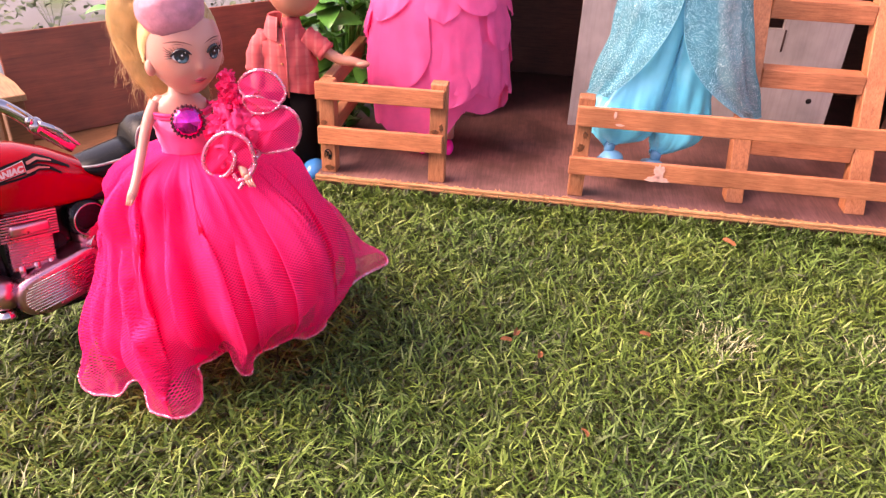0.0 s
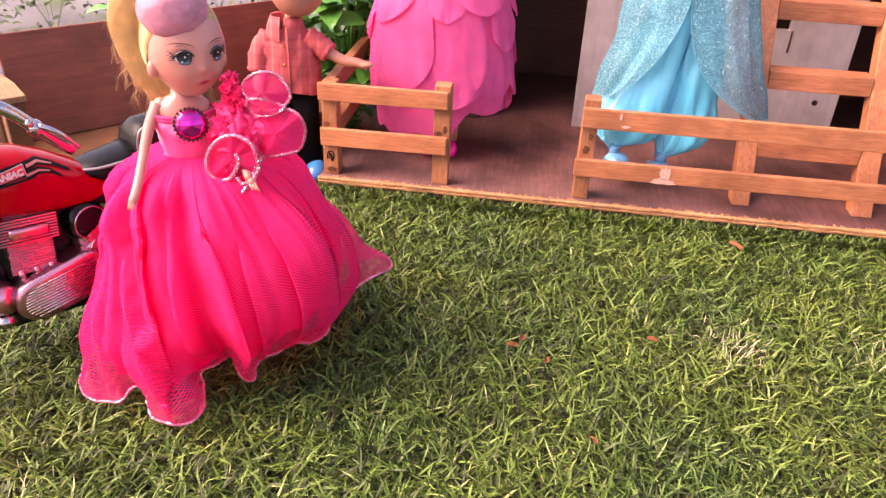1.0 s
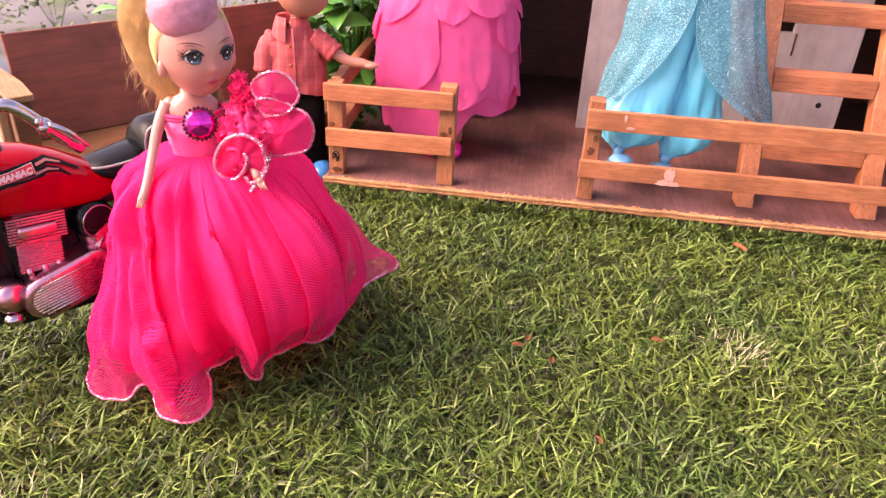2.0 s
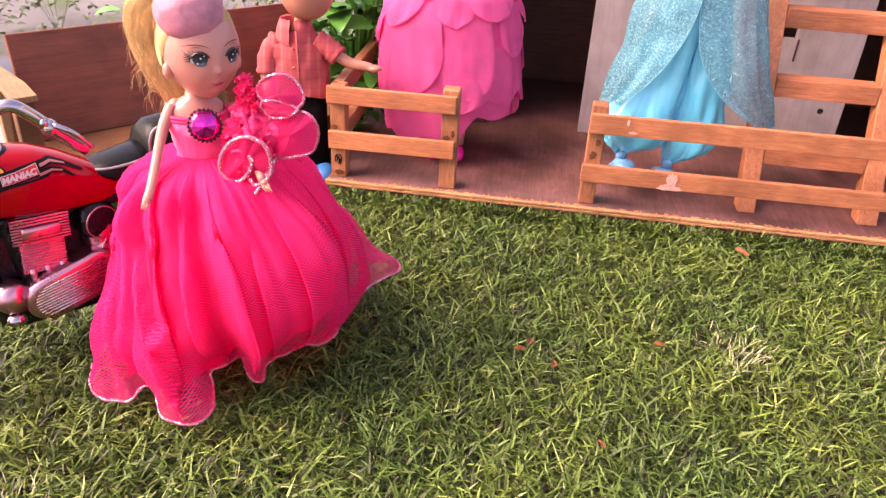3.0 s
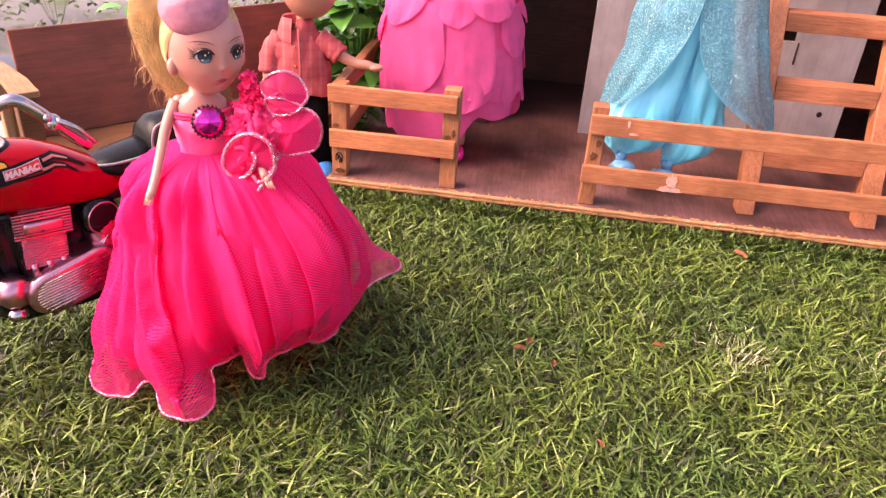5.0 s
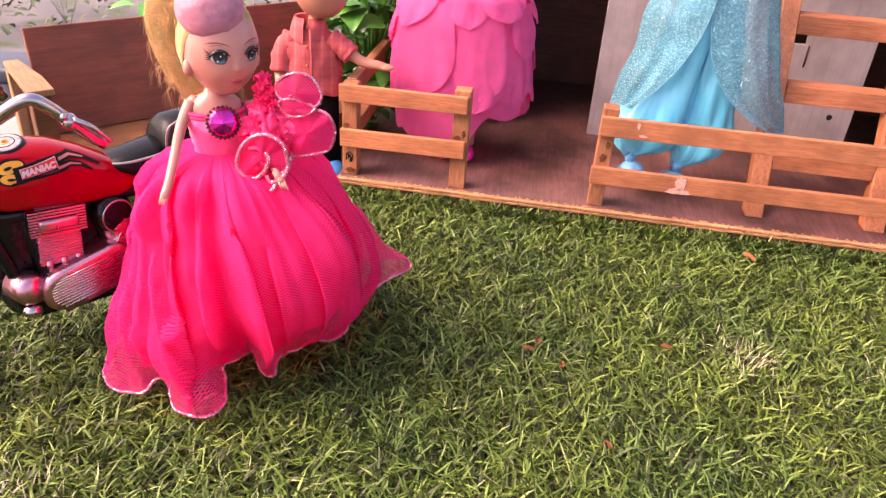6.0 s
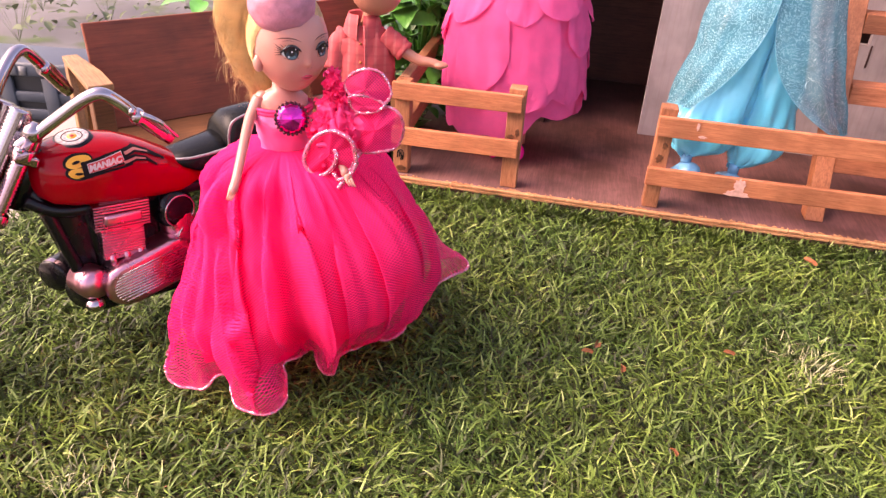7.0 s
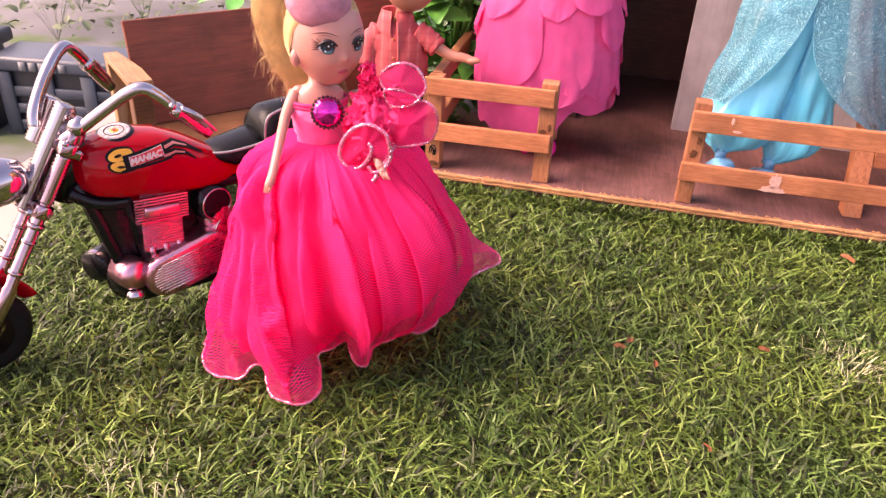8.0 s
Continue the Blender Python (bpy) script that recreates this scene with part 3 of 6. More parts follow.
# stairs that lean back from the porch
def stringer(u0, u1):
    """A leaning post from the porch floor up; its foot is cut level."""
    rings = []
    for z in (0.0123, 0.34):
        v = 0.020 + (z - 0.012) * 0.40
        rings.append([(u0, v, z), (u1, v, z), (u1, v + 0.019, z), (u0, v + 0.019, z)])
    bm = loft(rings, caps=(True, True))
    bmesh.ops.bevel(bm, geom=list(bm.edges), offset=0.0009, segments=1, affect="EDGES")
    return bm


stair = part("stairs", stringer(0.5630, 0.5840), STAIR_Z, house, "steep open oak stairs", False)
part("stringer", stringer(0.4405, 0.4590), STAIR_Z, stair, "", False)
for k in range(4):
    z = 0.0600 + 0.0655 * k
    v = 0.022 + (z - 0.012) * 0.40
    part("step", box((0.4595, v + 0.002, z), (0.5625, v + 0.026, z + 0.0195), 0.0011, seg=2), STAIR_X, stair, "", False)

# ---- bench ----
BENCH = pose(-0.332, 0.753, 0, 0, 0, 42)
bench = thing("toy_bench", BENCH, "wooden toy bench with dark red back and pale arms", "bench")
BL = 0.33


def tilted(y0, z0, deg):
    return Matrix.Translation((0, y0, z0)) @ pose(0, 0, 0, deg, 0, 0)


part("backrest", box((0.0, -0.003, 0.0), (BL, 0.003, 0.105), 0.0008, m=tilted(-0.022, 0.060, -12)), BENCH_BACK, bench, "dark reddish-brown plywood back", False)
part("seat", box((0.006, -0.108, 0.053), (BL - 0.006, -0.018, 0.060), 0.0008), BENCH_SEAT, bench, "", False)
part("apron", box((0.01, -0.106, 0.030), (BL - 0.01, -0.100, 0.0525), 0.0008), BENCH_SEAT, bench, "", False)
for y0 in (-0.098, -0.034):
    part("leg", box((BL - 0.022, y0, -0.012), (BL - 0.010, y0 + 0.012, 0.0528), 0.0009), BENCH_SEAT, bench, "", False)
for x0 in (-0.024,):
    plank = loft([[(x0 + 0.002, 0.002, z), (x0 + 0.016, 0.002, z), (x0 + 0.022, -0.060, z), (x0 + 0.022, -0.100, z), (x0, -0.100, z)] for z in (0.127, 0.133)], caps=(True, True))
    bmesh.ops.bevel(plank, geom=list(plank.edges), offset=0.0007, segments=1, affect="EDGES")
    arm = part("arm", plank, BENCH_ARM, bench, "pale plywood armrest with slanted slats", False)
    part("leg", box((x0 + 0.002, -0.096, -0.012), (x0 + 0.020, -0.080, 0.1268), 0.0009), BENCH_SEAT, arm, "", False)
    part("leg", box((x0 + 0.002, -0.014, -0.012), (x0 + 0.020, 0.0, 0.1268), 0.0009), BENCH_ARM, arm, "", False)
    for a, b in ((-0.078, -0.050), (-0.018, -0.046)):
        part("slat", tube([(x0 + 0.004, a, 0.1265), (x0 + 0.004, b, 0.03)], 0.0045, 4, flat=0.6), BENCH_ARM, arm, "", False)
    part("stretcher", box((x0 + 0.002, -0.0795, 0.018), (x0 + 0.010, -0.0145, 0.030), 0.0006), BENCH_ARM, arm, "", False)

# ---- the doll in the tulle gown: one mesh ----
def gown_doll():
    mats = [SKIN, HOTPINK, TULLE, SATIN, RUFFLE, SILVER_TRIM, HAIR, HAT, GEM, GEM_RIM, EYE_DARK, EYE_BLUE, EYE_WHITE, LIP, ORGANZA, BROW, EYE_PALE]
    sk, lin, tul, sat, ruf, trim, hair, hat, gem, rim, dark, blue, white, lip, org, brow, pale = range(17)
    bm = bmesh.new()
    bm.loops.layers.uv.verify()

    def ease(t):
        t = min(1.0, max(0.0, t))
        return t * t * (3 - 2 * t)

    # drape folds: degrees at the hem, drift towards the waist, reach to either side, height, where it dies out
    FOLDS = [(-168, -4, 14, 3, 0.006, 1.0), (-150, -12, 17, 1.5, 0.010, 1.0), (-133, -30, 13, 1.4, 0.009, 1.0), (-121, -38, 9, 1.6, 0.008, 1.0), (-109, -30, 6, 9, 0.008, 1.0), (-93, -40, 12, 1.4, 0.014, 1.0), (-78, -4, 12, 13, -0.020, 1.0),
             (-62, -8, 5, 17, 0.012, 1.0), (-42, -6, 5, 24, 0.008, 1.0), (-17, 4, 20, 1.5, 0.009, 1.0), (10, 0, 16, 2, 0.006, 1.0), (33, 0, 10, 12, 0.004, 1.0), (70, 0, 12, 12, 0.006, 1.0), (110, 0, 14, 9, 0.006, 1.0), (150, 0, 12, 12, 0.006, 1.0)]
    r = random.Random(17)
    for k in range(22):
        FOLDS.append((-180 + 360 * (k + r.uniform(-0.5, 0.5)) / 22, r.uniform(-14, 4), r.uniform(1.2, 8), r.uniform(1.2, 8), r.choice((0.0026, 0.0036, 0.0048, -0.004)), r.choice((0.3, 0.4, 0.5, 0.65, 0.9))))

    def fold(q, k):
        """How far the cloth stands out at angle q, k of the way from waist (0) to hem (1)."""
        deg, out = math.degrees(q), 0.0
        for c, drift, wl, wr, amp, end in FOLDS:
            x = (deg - c - drift * (1 - k) + 180) % 360 - 180
            x = x / wl if x < 0 else x / wr
            if abs(x) < 1:
                grow = ease(k / 0.18) * (1 - ease((k - end + 0.2) / 0.3) if end < 1 else 0.45 + 0.55 * k)
                out += amp * grow * (0.5 + 0.5 * math.cos(math.pi * x))
        d = Vector((math.cos(q), math.sin(q), 0.5 * k))
        out += 0.006 * k * noise.noise(d * 2.3 + Vector((3.1, 0, 0)))
        out += 0.0075 * ease(k / 0.25) * noise.noise(Vector((2.2 * math.cos(q) + 0.9 * k, 2.2 * math.sin(q), 3.4 * k)))
        out += 0.0052 * (1 - 0.9 * k) * ease(k / 0.05) * (abs(noise.noise(d * 13.0)) - 0.25)
        return out

    prof = [(0.0, 0.1675, 0.0150), (0.04, 0.1645, 0.029), (0.09, 0.159, 0.044), (0.12, 0.153, 0.051), (0.16, 0.145, 0.058), (0.26, 0.129, 0.071), (0.38, 0.108, 0.084), (0.5, 0.087, 0.094),
            (0.62, 0.066, 0.102), (0.74, 0.046, 0.108), (0.84, 0.030, 0.113), (0.92, 0.018, 0.117), (1.0, 0.006, 0.122)]

    def prof_at(k):
        for a, b in zip(prof, prof[1:]):
            if k <= b[0]:
                t = (k - a[0]) / (b[0] - a[0])
                return a[1] + (b[1] - a[1]) * t, a[2] + (b[2] - a[2]) * t
        return prof[-1][1:]

    # the curled hem: degrees round the skirt, radius, height over the turf; it runs back on itself where a flute curls
    HEM = [(-180, 0.100, 0.010), (-150, 0.103, 0.013), (-140.5, 0.1115, 0.012), (-135.5, 0.1095, 0.004), (-125, 0.099, 0.004), (-122, 0.090, 0.014), (-117.5, 0.084, 0.013), (-115, 0.090, 0.006),
           (-107, 0.0965, 0.003), (-98.4, 0.0970, 0.002), (-91.5, 0.0910, 0.003), (-88.5, 0.078, 0.006), (-91.5, 0.069, 0.012), (-95, 0.0640, 0.019), (-87, 0.0590, 0.021), (-76, 0.0500, 0.019),
           (-73.5, 0.0500, 0.010), (-68, 0.0550, 0.004), (-61, 0.0540, 0.005), (-58, 0.0500, 0.013), (-38, 0.0530, 0.018), (-21, 0.0540, 0.015), (-7, 0.0600, 0.006), (7, 0.0690, 0.006), (13, 0.0700, 0.015),
           (13, 0.0770, 0.021), (20, 0.0880, 0.026), (25, 0.1080, 0.033), (28.5, 0.1290, 0.035), (33, 0.125, 0.041), (45, 0.110, 0.030), (75, 0.108, 0.018), (120, 0.105, 0.011)]
    FINE = 12
    hem_line = curve_pts([(h[1] * math.cos(radians(h[0])), h[1] * math.sin(radians(h[0])), h[2]) for h in HEM], FINE, closed=True)
    tops = sorted(h[0] for h in HEM)
    tops = [a + 0.12 * i - 2 for i, a in enumerate(tops)] + [tops[0] + 358]

    def hem_at(deg):
        """The point of the curled hem that hangs below this direction of the waist."""
        d = (deg - tops[0]) % 360 + tops[0]
        for i in range(len(HEM)):
            if tops[i] <= d <= tops[i + 1]:
                f = (i + (d - tops[i]) / max(1e-6, tops[i + 1] - tops[i])) * FINE
                a, b = hem_line[int(f) % len(hem_line)], hem_line[(int(f) + 1) % len(hem_line)]
                return a.lerp(b, f - int(f))
        return hem_line[0]

    def soft_at(deg):
        near = [hem_at(deg + d) for d in range(-18, 19, 3)]
        return sum(p.to_2d().length for p in near) / len(near), sum(p.z for p in near) / len(near)

    # cloth laid over itself: degrees, half overlap, which side lies on top, where it starts
    PLEATS = [(-163, 4, 1, 0.05), (-141, 5, 1, 0.04), (-119, 5, 1, 0.08), (-99, 6, -1, 0.04), (-82, 4, 1, 0.10), (-66, 4, -1, 0.06), (-52, 6, 1, 0.10),
              (-36, 5, 1, 0.04), (-20, 5, -1, 0.08), (-4, 4, 1, 0.14), (14, 6, -1, 0.08), (60, 5, 1, 0.1), (100, 5, -1, 0.1), (140, 5, 1, 0.1)]

    def skirt_point(deg, k, lift, shrink, depth, curl):
        q = radians(deg)
        z, r0 = prof_at(k)
        hr, hz = soft_at(deg)
        side = math.cos(q - 0.45)
        mid = 1 - 0.01 * max(0, side) - 0.27 * max(0, -side)
        fac = 1 + (mid - 1) * k / 0.3 if k < 0.3 else mid + (hr / 0.122 - mid) * ((k - 0.3) / 0.7) ** 1.6
        w = ease((k - 0.68) / 0.32) ** 1.4 * curl
        rr = r0 * fac + fold(q, k) * depth * (1 - 0.75 * w) - shrink * ease(k / 0.1) + lift
        zz = z + hz * k ** 1.6 + 0.011 * max(0, side) * ease(k / 0.16) * (1 - k)
        p = Vector((rr * math.cos(q), rr * math.sin(q), zz))
        if w > 0:
            h = hem_at(deg)
            p = p + (Vector((h.x, h.y, z * (1 - curl) + h.z)) - Vector((hr * math.cos(q), hr * math.sin(q), z * (1 - curl) + hz))) * w
        return p + Vector((-0.058 + 0.012 * k, 0.505 + 0.009 * k, 0))

    # the opaque lining: smooth, short of the hem
    rows_in, n_in = 24, 180
    loft([[skirt_point(360 * j / n_in - 180, 0.885 * i / rows_in, 0, 0.0045 + 0.004 * i / rows_in + 0.010 * (i / rows_in) ** 2 * max(0.0, math.cos(radians(360 * j / n_in - 200))), 0.8, 0.0) for j in range(n_in)] for i in range(rows_in + 1)], bm, lin)

    # the net layer over it, with its overlapping pleats
    base = 330
    cloth_line = []
    for j in range(base):
        deg = -180 + 360 * j / base
        cloth_line.append((deg, None, 0.0))
        for pl in PLEATS:
            if deg <= pl[0] < deg + 360 / base:
                cloth_line += [(pl[0], pl, f / 7) for f in range(1, 7)]
    N, rows_out = len(cloth_line), 40
    outer = []
    for i in range(rows_out + 1):
        k = i / rows_out
        ring = []
        for deg, own, f in cloth_line:
            turn, lift = 0.0, 0.0
            for pl in PLEATS:
                c, half, way, start = pl
                h = half * ease((k - start) / 0.25) * (1 - ease((k - 0.70) / 0.28))
                if own is pl:
                    turn += way * h * (1 - 2 * f)
                    lift += 0.0026 * (2 * f - 1) * way * (h > 0)
                else:
                    x = (deg - c + 180) % 360 - 180
                    fall = math.exp(-abs(x) / (2 * half + 3))
                    turn += (h if x * way < 0 else -h) * way * fall if x else 0.0
                    lift += 0.0026 * (1 if x > 0 else -1) * way * fall * h / half
            at = deg + turn
            at -= 20 * (1 - k) ** 1.3 * math.exp(-((deg + 112) / 42) ** 2)
            ring.append(skirt_point(at, k, lift * ease(k / 0.1), 0.0, 1.0, 1.0))
        outer.append(ring)
    loft(outer, bm, tul, uv=lambda a, b: (b / N * 0.92, a / rows_out * 0.19))
    tube(outer[-1], [0.00115 + 0.00022 * math.sin(1.9 * j) for j in range(N)], 6, bm, trim, closed=True)

    # bodice
    S = Matrix.Translation((-0.0585, 0.504, 0)) @ pose(0, 0, 0, 0, 0, 30)
    body = [(0.158, 0.0165, 0.0125), (0.166, 0.0155, 0.0120), (0.175, 0.0165, 0.0130), (0.184, 0.0185, 0.0150), (0.191, 0.0185, 0.0145), (0.195, 0.0170, 0.0125)]
    def tuck(q, z):
        """Soft slanting creases of the stretched satin."""
        d = Vector((2.2 * math.cos(q), 2.2 * math.sin(q), 110 * z + 1.4 * math.cos(q)))
        return 1 + 0.09 * noise.noise(d) + 0.07 * (abs(noise.noise(d * 1.9)) - 0.2)

    loft([[S @ Vector((rx * tuck(q, z) * math.cos(q), ry * tuck(q, z) * math.sin(q), z)) for q in (2 * math.pi * j / 72 for j in range(72))] for z, rx, ry in curve_pts(body, 5)], bm, sat)
    chest = [(0.194, 0.0165, 0.0120), (0.199, 0.0165, 0.0105), (0.2025, 0.0130, 0.0085), (0.205, 0.0065, 0.0062), (0.213, 0.0052, 0.0052), (0.222, 0.0055, 0.0055)]
    loft([[S @ Vector((rx * math.cos(q), ry * math.sin(q), z)) for q in (2 * math.pi * j / 24 for j in range(24))] for z, rx, ry in chest], bm, sk)
    for dz in (0.0, 0.0022):
        tube([S @ Vector((0.0187 * math.cos(q), 0.0148 * math.sin(q), 0.1925 + dz)) for q in (2 * math.pi * j / 28 for j in range(28))], 0.0013, 6, bm, ruf, closed=True)

    # arms
    arm = curve_pts([(-0.0710, 0.496, 0.2010), (-0.0755, 0.488, 0.188), (-0.0775, 0.477, 0.172), (-0.0780, 0.464, 0.159), (-0.0785, 0.457, 0.1535)], 5)
    n = len(arm)
    tube(arm, [0.0040 - 0.0012 * i / n - 0.0004 * math.sin(math.pi * i / n) for i in range(n)], 12, bm, sk)
    ball((-0.0700, 0.4985, 0.1995), 0.0046, bm, sk, 14, 10)
    ball((-0.0787, 0.4560, 0.1528), (0.0026, 0.0024, 0.0034), bm, sk, 12, 8)
    for dx in (-0.0012, 0.0, 0.0012):
        tube([(-0.0785 + dx, 0.457, 0.154), (-0.0790 + dx * 1.2, 0.4545, 0.1510), (-0.0798 + dx * 1.1, 0.4530, 0.1485)], [0.0014, 0.0011, 0.0007], 6, bm, sk)
    arm = curve_pts([(-0.038, 0.513, 0.1985), (-0.030, 0.505, 0.182), (-0.018, 0.484, 0.172), (-0.011, 0.474, 0.163)], 5)
    tube(arm, [0.0042 - 0.0018 * i / len(arm) for i in range(len(arm))], 10, bm, sk)
    ball((-0.0098, 0.4735, 0.1622), (0.0026, 0.0026, 0.0026), bm, sk, 12, 8)
    for dx in (-0.0010, 0.0004, 0.0018):
        tube([(-0.0105 + dx, 0.4745, 0.1628), (-0.0086 + dx * 1.2, 0.4712, 0.1604), (-0.0064 + dx * 1.3, 0.4692, 0.1582)], [0.0012, 0.0010, 0.0006], 6, bm, sk)

    # head, turned to the side; local y is the way the face looks
    FACE = -47.0
    Hm = Matrix.Translation((-0.0520, 0.505, 0.2342)) @ Matrix.Rotation(radians(FACE - 90), 4, "Z") @ Matrix.Rotation(radians(-1), 4, "Y")

    RX, RY, RZ = 0.0234, 0.0240, 0.0296

    def bell(*pairs):
        return math.exp(-sum((a / b) ** 2 for a, b in pairs))

    def skull(d):
        """The head's surface along d: a broad brow, a narrow jaw, small nose, lips and chin."""
        low = max(0.0, -d.z)
        x, y, z = RX * d.x * (1 - 0.25 * low ** 1.9), RY * d.y, RZ * d.z
        if d.y < 0:
            return Vector((x, y * (1 - 0.45 * low ** 1.5), z))
        y *= 1 - 0.05 * low ** 2
        a = abs(x)
        y += 0.0024 * bell((x, 0.0022), (z + 0.0072, 0.0024)) + 0.0008 * bell((x, 0.0020), (z + 0.0025, 0.0040))
        y -= 0.0012 * bell((a - 0.0098, 0.0052), (z - 0.0005, 0.0048))
        y += 0.0009 * bell((a - 0.0112, 0.0050), (z + 0.0115, 0.0052))
        y += 0.0012 * bell((x, 0.0042), (z + 0.0153, 0.0017)) - 0.0007 * bell((x, 0.0045), (z + 0.0190, 0.0015))
        y += 0.0016 * bell((x, 0.0055), (z + 0.0238, 0.0036))
        return Vector((x, y, z))

    rings = []
    for i in range(61):
        th = math.pi * (0.015 + 0.97 * i / 60)
        rings.append([Hm @ skull(Vector((math.sin(th) * math.cos(q), math.sin(th) * math.sin(q), -math.cos(th)))) for q in (2 * math.pi * j / 96 for j in range(96))])
    loft(rings, bm, sk, True, (True, True))

    def on_face(x, z, out=0.0003):
        dz = max(-0.97, min(0.97, z / RZ))
        dx = x / (RX * (1 - 0.25 * max(0.0, -dz) ** 1.9))
        p = skull(Vector((dx, math.sqrt(max(0.01, 1 - dx * dx - dz * dz)), dz)))
        return Hm @ (p + Vector((0.4 * out * dx, out, 0)))

    def spot(x, z, rx, rz, mat, out, n=22, lid=9.0):
        """A painted oval on the face; lid cuts its top flat."""
        c = bm.verts.new(on_face(x, z, out))
        ring = [bm.verts.new(on_face(x + rx * math.cos(q), min(z + rz * math.sin(q), lid), out)) for q in (2 * math.pi * j / n for j in range(n))]
        for j in range(n):
            bm.faces.new((c, ring[j], ring[(j + 1) % n])).material_index = mat

    def stroke(pts, widths, mat, out=0.0004, n=5):
        tube([on_face(x, z, out) for x, z in pts], widths, n, bm, mat)

    for sx in (-1, 1):
        x = sx * 0.0102
        spot(x + sx * 0.0007, 0.0006, 0.00415, 0.00309, white, 0.00025)
        spot(x - 0.0002, 0.0009, 0.00390, 0.00463, dark, 0.0004)
        spot(x - 0.0002, -0.0010, 0.00305, 0.00245, blue, 0.00055)
        spot(x - 0.0002, -0.0020, 0.00220, 0.00127, pale, 0.00065)
        spot(x - 0.0002, 0.0004, 0.00161, 0.00209, dark, 0.0008)
        spot(x - 0.0004, 0.0012, 0.00042, 0.00054, white, 0.0010)
        spot(x + 0.0014, -0.0018, 0.00042, 0.00045, white, 0.0010)
        spot(x - 0.0022, 0.0028, 0.00034, 0.00036, white, 0.0010)
        arc = [(x + 0.0053 * u, 0.0045 - 0.0036 * u * u - 0.0004 * u * sx) for u in (-1, -0.7, -0.35, 0, 0.35, 0.7, 1)]
        stroke(arc, [0.0004, 0.0008, 0.0010, 0.0011, 0.0010, 0.0008, 0.0004], dark, 0.0006, 6)
        stroke([(x + 0.0050 * u, -0.0036 + 0.0016 * u * u) for u in (-0.8, -0.3, 0.3, 0.8)], [0.00008, 0.00016, 0.00016, 0.00008], brow)
        stroke([(x + sx * 0.0008 + 0.0068 * u, 0.0090 - 0.0018 * u * u + sx * 0.0004 * u) for u in (-1, -0.5, 0, 0.5, 1)], [0.0001, 0.00028, 0.00036, 0.0003, 0.0001], brow, 0.0002)
        stroke([(x + sx * 0.0012 + 0.0030 * u, 0.0076 - 0.0008 * u * u) for u in (-1, -0.3, 0.3, 1)], [0.00008, 0.00018, 0.00018, 0.00008], brow, 0.0002)
        for k in range(5):
            stroke([(x + sx * 0.0048, 0.0030 - 0.0009 * k), (x + sx * 0.0066, 0.0040 - 0.0012 * k), (x + sx * 0.0080, 0.0057 - 0.0018 * k)], [0.0003, 0.0002, 0.00007], dark, 0.0006, 4)
        for k in range(3):
            stroke([(x + sx * (0.0012 + 0.0014 * k), 0.0046 - 0.0004 * k), (x + sx * (0.0017 + 0.0019 * k), 0.0063 - 0.0003 * k)], [0.00022, 0.00006], dark, 0.0006, 4)
    stroke([(0.0042 * u, -0.0146 - 0.0003 * abs(u) + 0.0004 * math.cos(5 * u)) for u in (-1, -0.6, -0.2, 0.2, 0.6, 1)], [0.0001, 0.0005, 0.0007, 0.0007, 0.0005, 0.0001], lip, -0.0001, 6)
    stroke([(0.0036 * u, -0.0164 + 0.0007 * u * u) for u in (-1, -0.5, 0, 0.5, 1)], [0.0001, 0.0007, 0.0009, 0.0007, 0.0001], lip, -0.0002, 6)
    stroke([(0.0042 * u, -0.0155 + 0.0003 * u * u) for u in (-1, -0.5, 0, 0.5, 1)], [0.00006, 0.00018, 0.0002, 0.00018, 0.00006], brow, 0.0004)
    for sx in (-1, 1):
        stroke([(sx * 0.0010, -0.0086), (sx * 0.0014, -0.0088)], [0.00018, 0.00010], brow, 0.0002, 4)
    for sx in (-1, 1):
        ball(Hm @ Vector((sx * 0.0220, 0.0010, -0.0095)), (0.0034, 0.0038, 0.0055), bm, sk, 12, 8)

    # hair: drawn back from the hairline to a high tail that hangs behind
    def combed(ph, s, lift):
        """A point of the hair over the skull: ph round the head, s from the hairline (0) back to the tail (1)."""
        up = math.sin(ph)
        a = radians(98 + 8 * up + 64 * min(1.0, max(0.0, up) / 0.8) ** 3) * (1 - 0.42 * max(0.0, -up)) * (1 - 0.90 * s)
        lift = lift * (0.35 + 0.65 * math.sin(min(1.0, s * 1.6) * math.pi / 2))
        return Hm @ Vector(((RX + lift) * math.sin(a) * math.cos(ph), -0.0025 - (RY + lift) * math.cos(a), 0.0008 + (RZ + lift) * math.sin(a) * up + 0.006 * s * s))

    cols = [radians(-38 + 256 * j / 90) for j in range(91)]
    loft([[combed(ph, i / 14, 0.0013 + 0.0002 * math.sin(23 * ph)) for ph in cols] for i in range(15)], bm, hair, closed=False)
    r = random.Random(5)
    for k in range(1300):
        ph = radians(r.uniform(-38, 218))
        lift, dp, s0 = r.uniform(0.0013, 0.0021), r.gauss(0, 0.05), max(0.0, r.gauss(0.0, 0.015))
        p = [combed(ph + dp * i / 7, s0 + (1 - s0) * i / 7.5, lift) for i in range(8)]
        tube(p, [0.00010] + [r.uniform(0.00010, 0.00022)] * 7, 3, bm, hair)
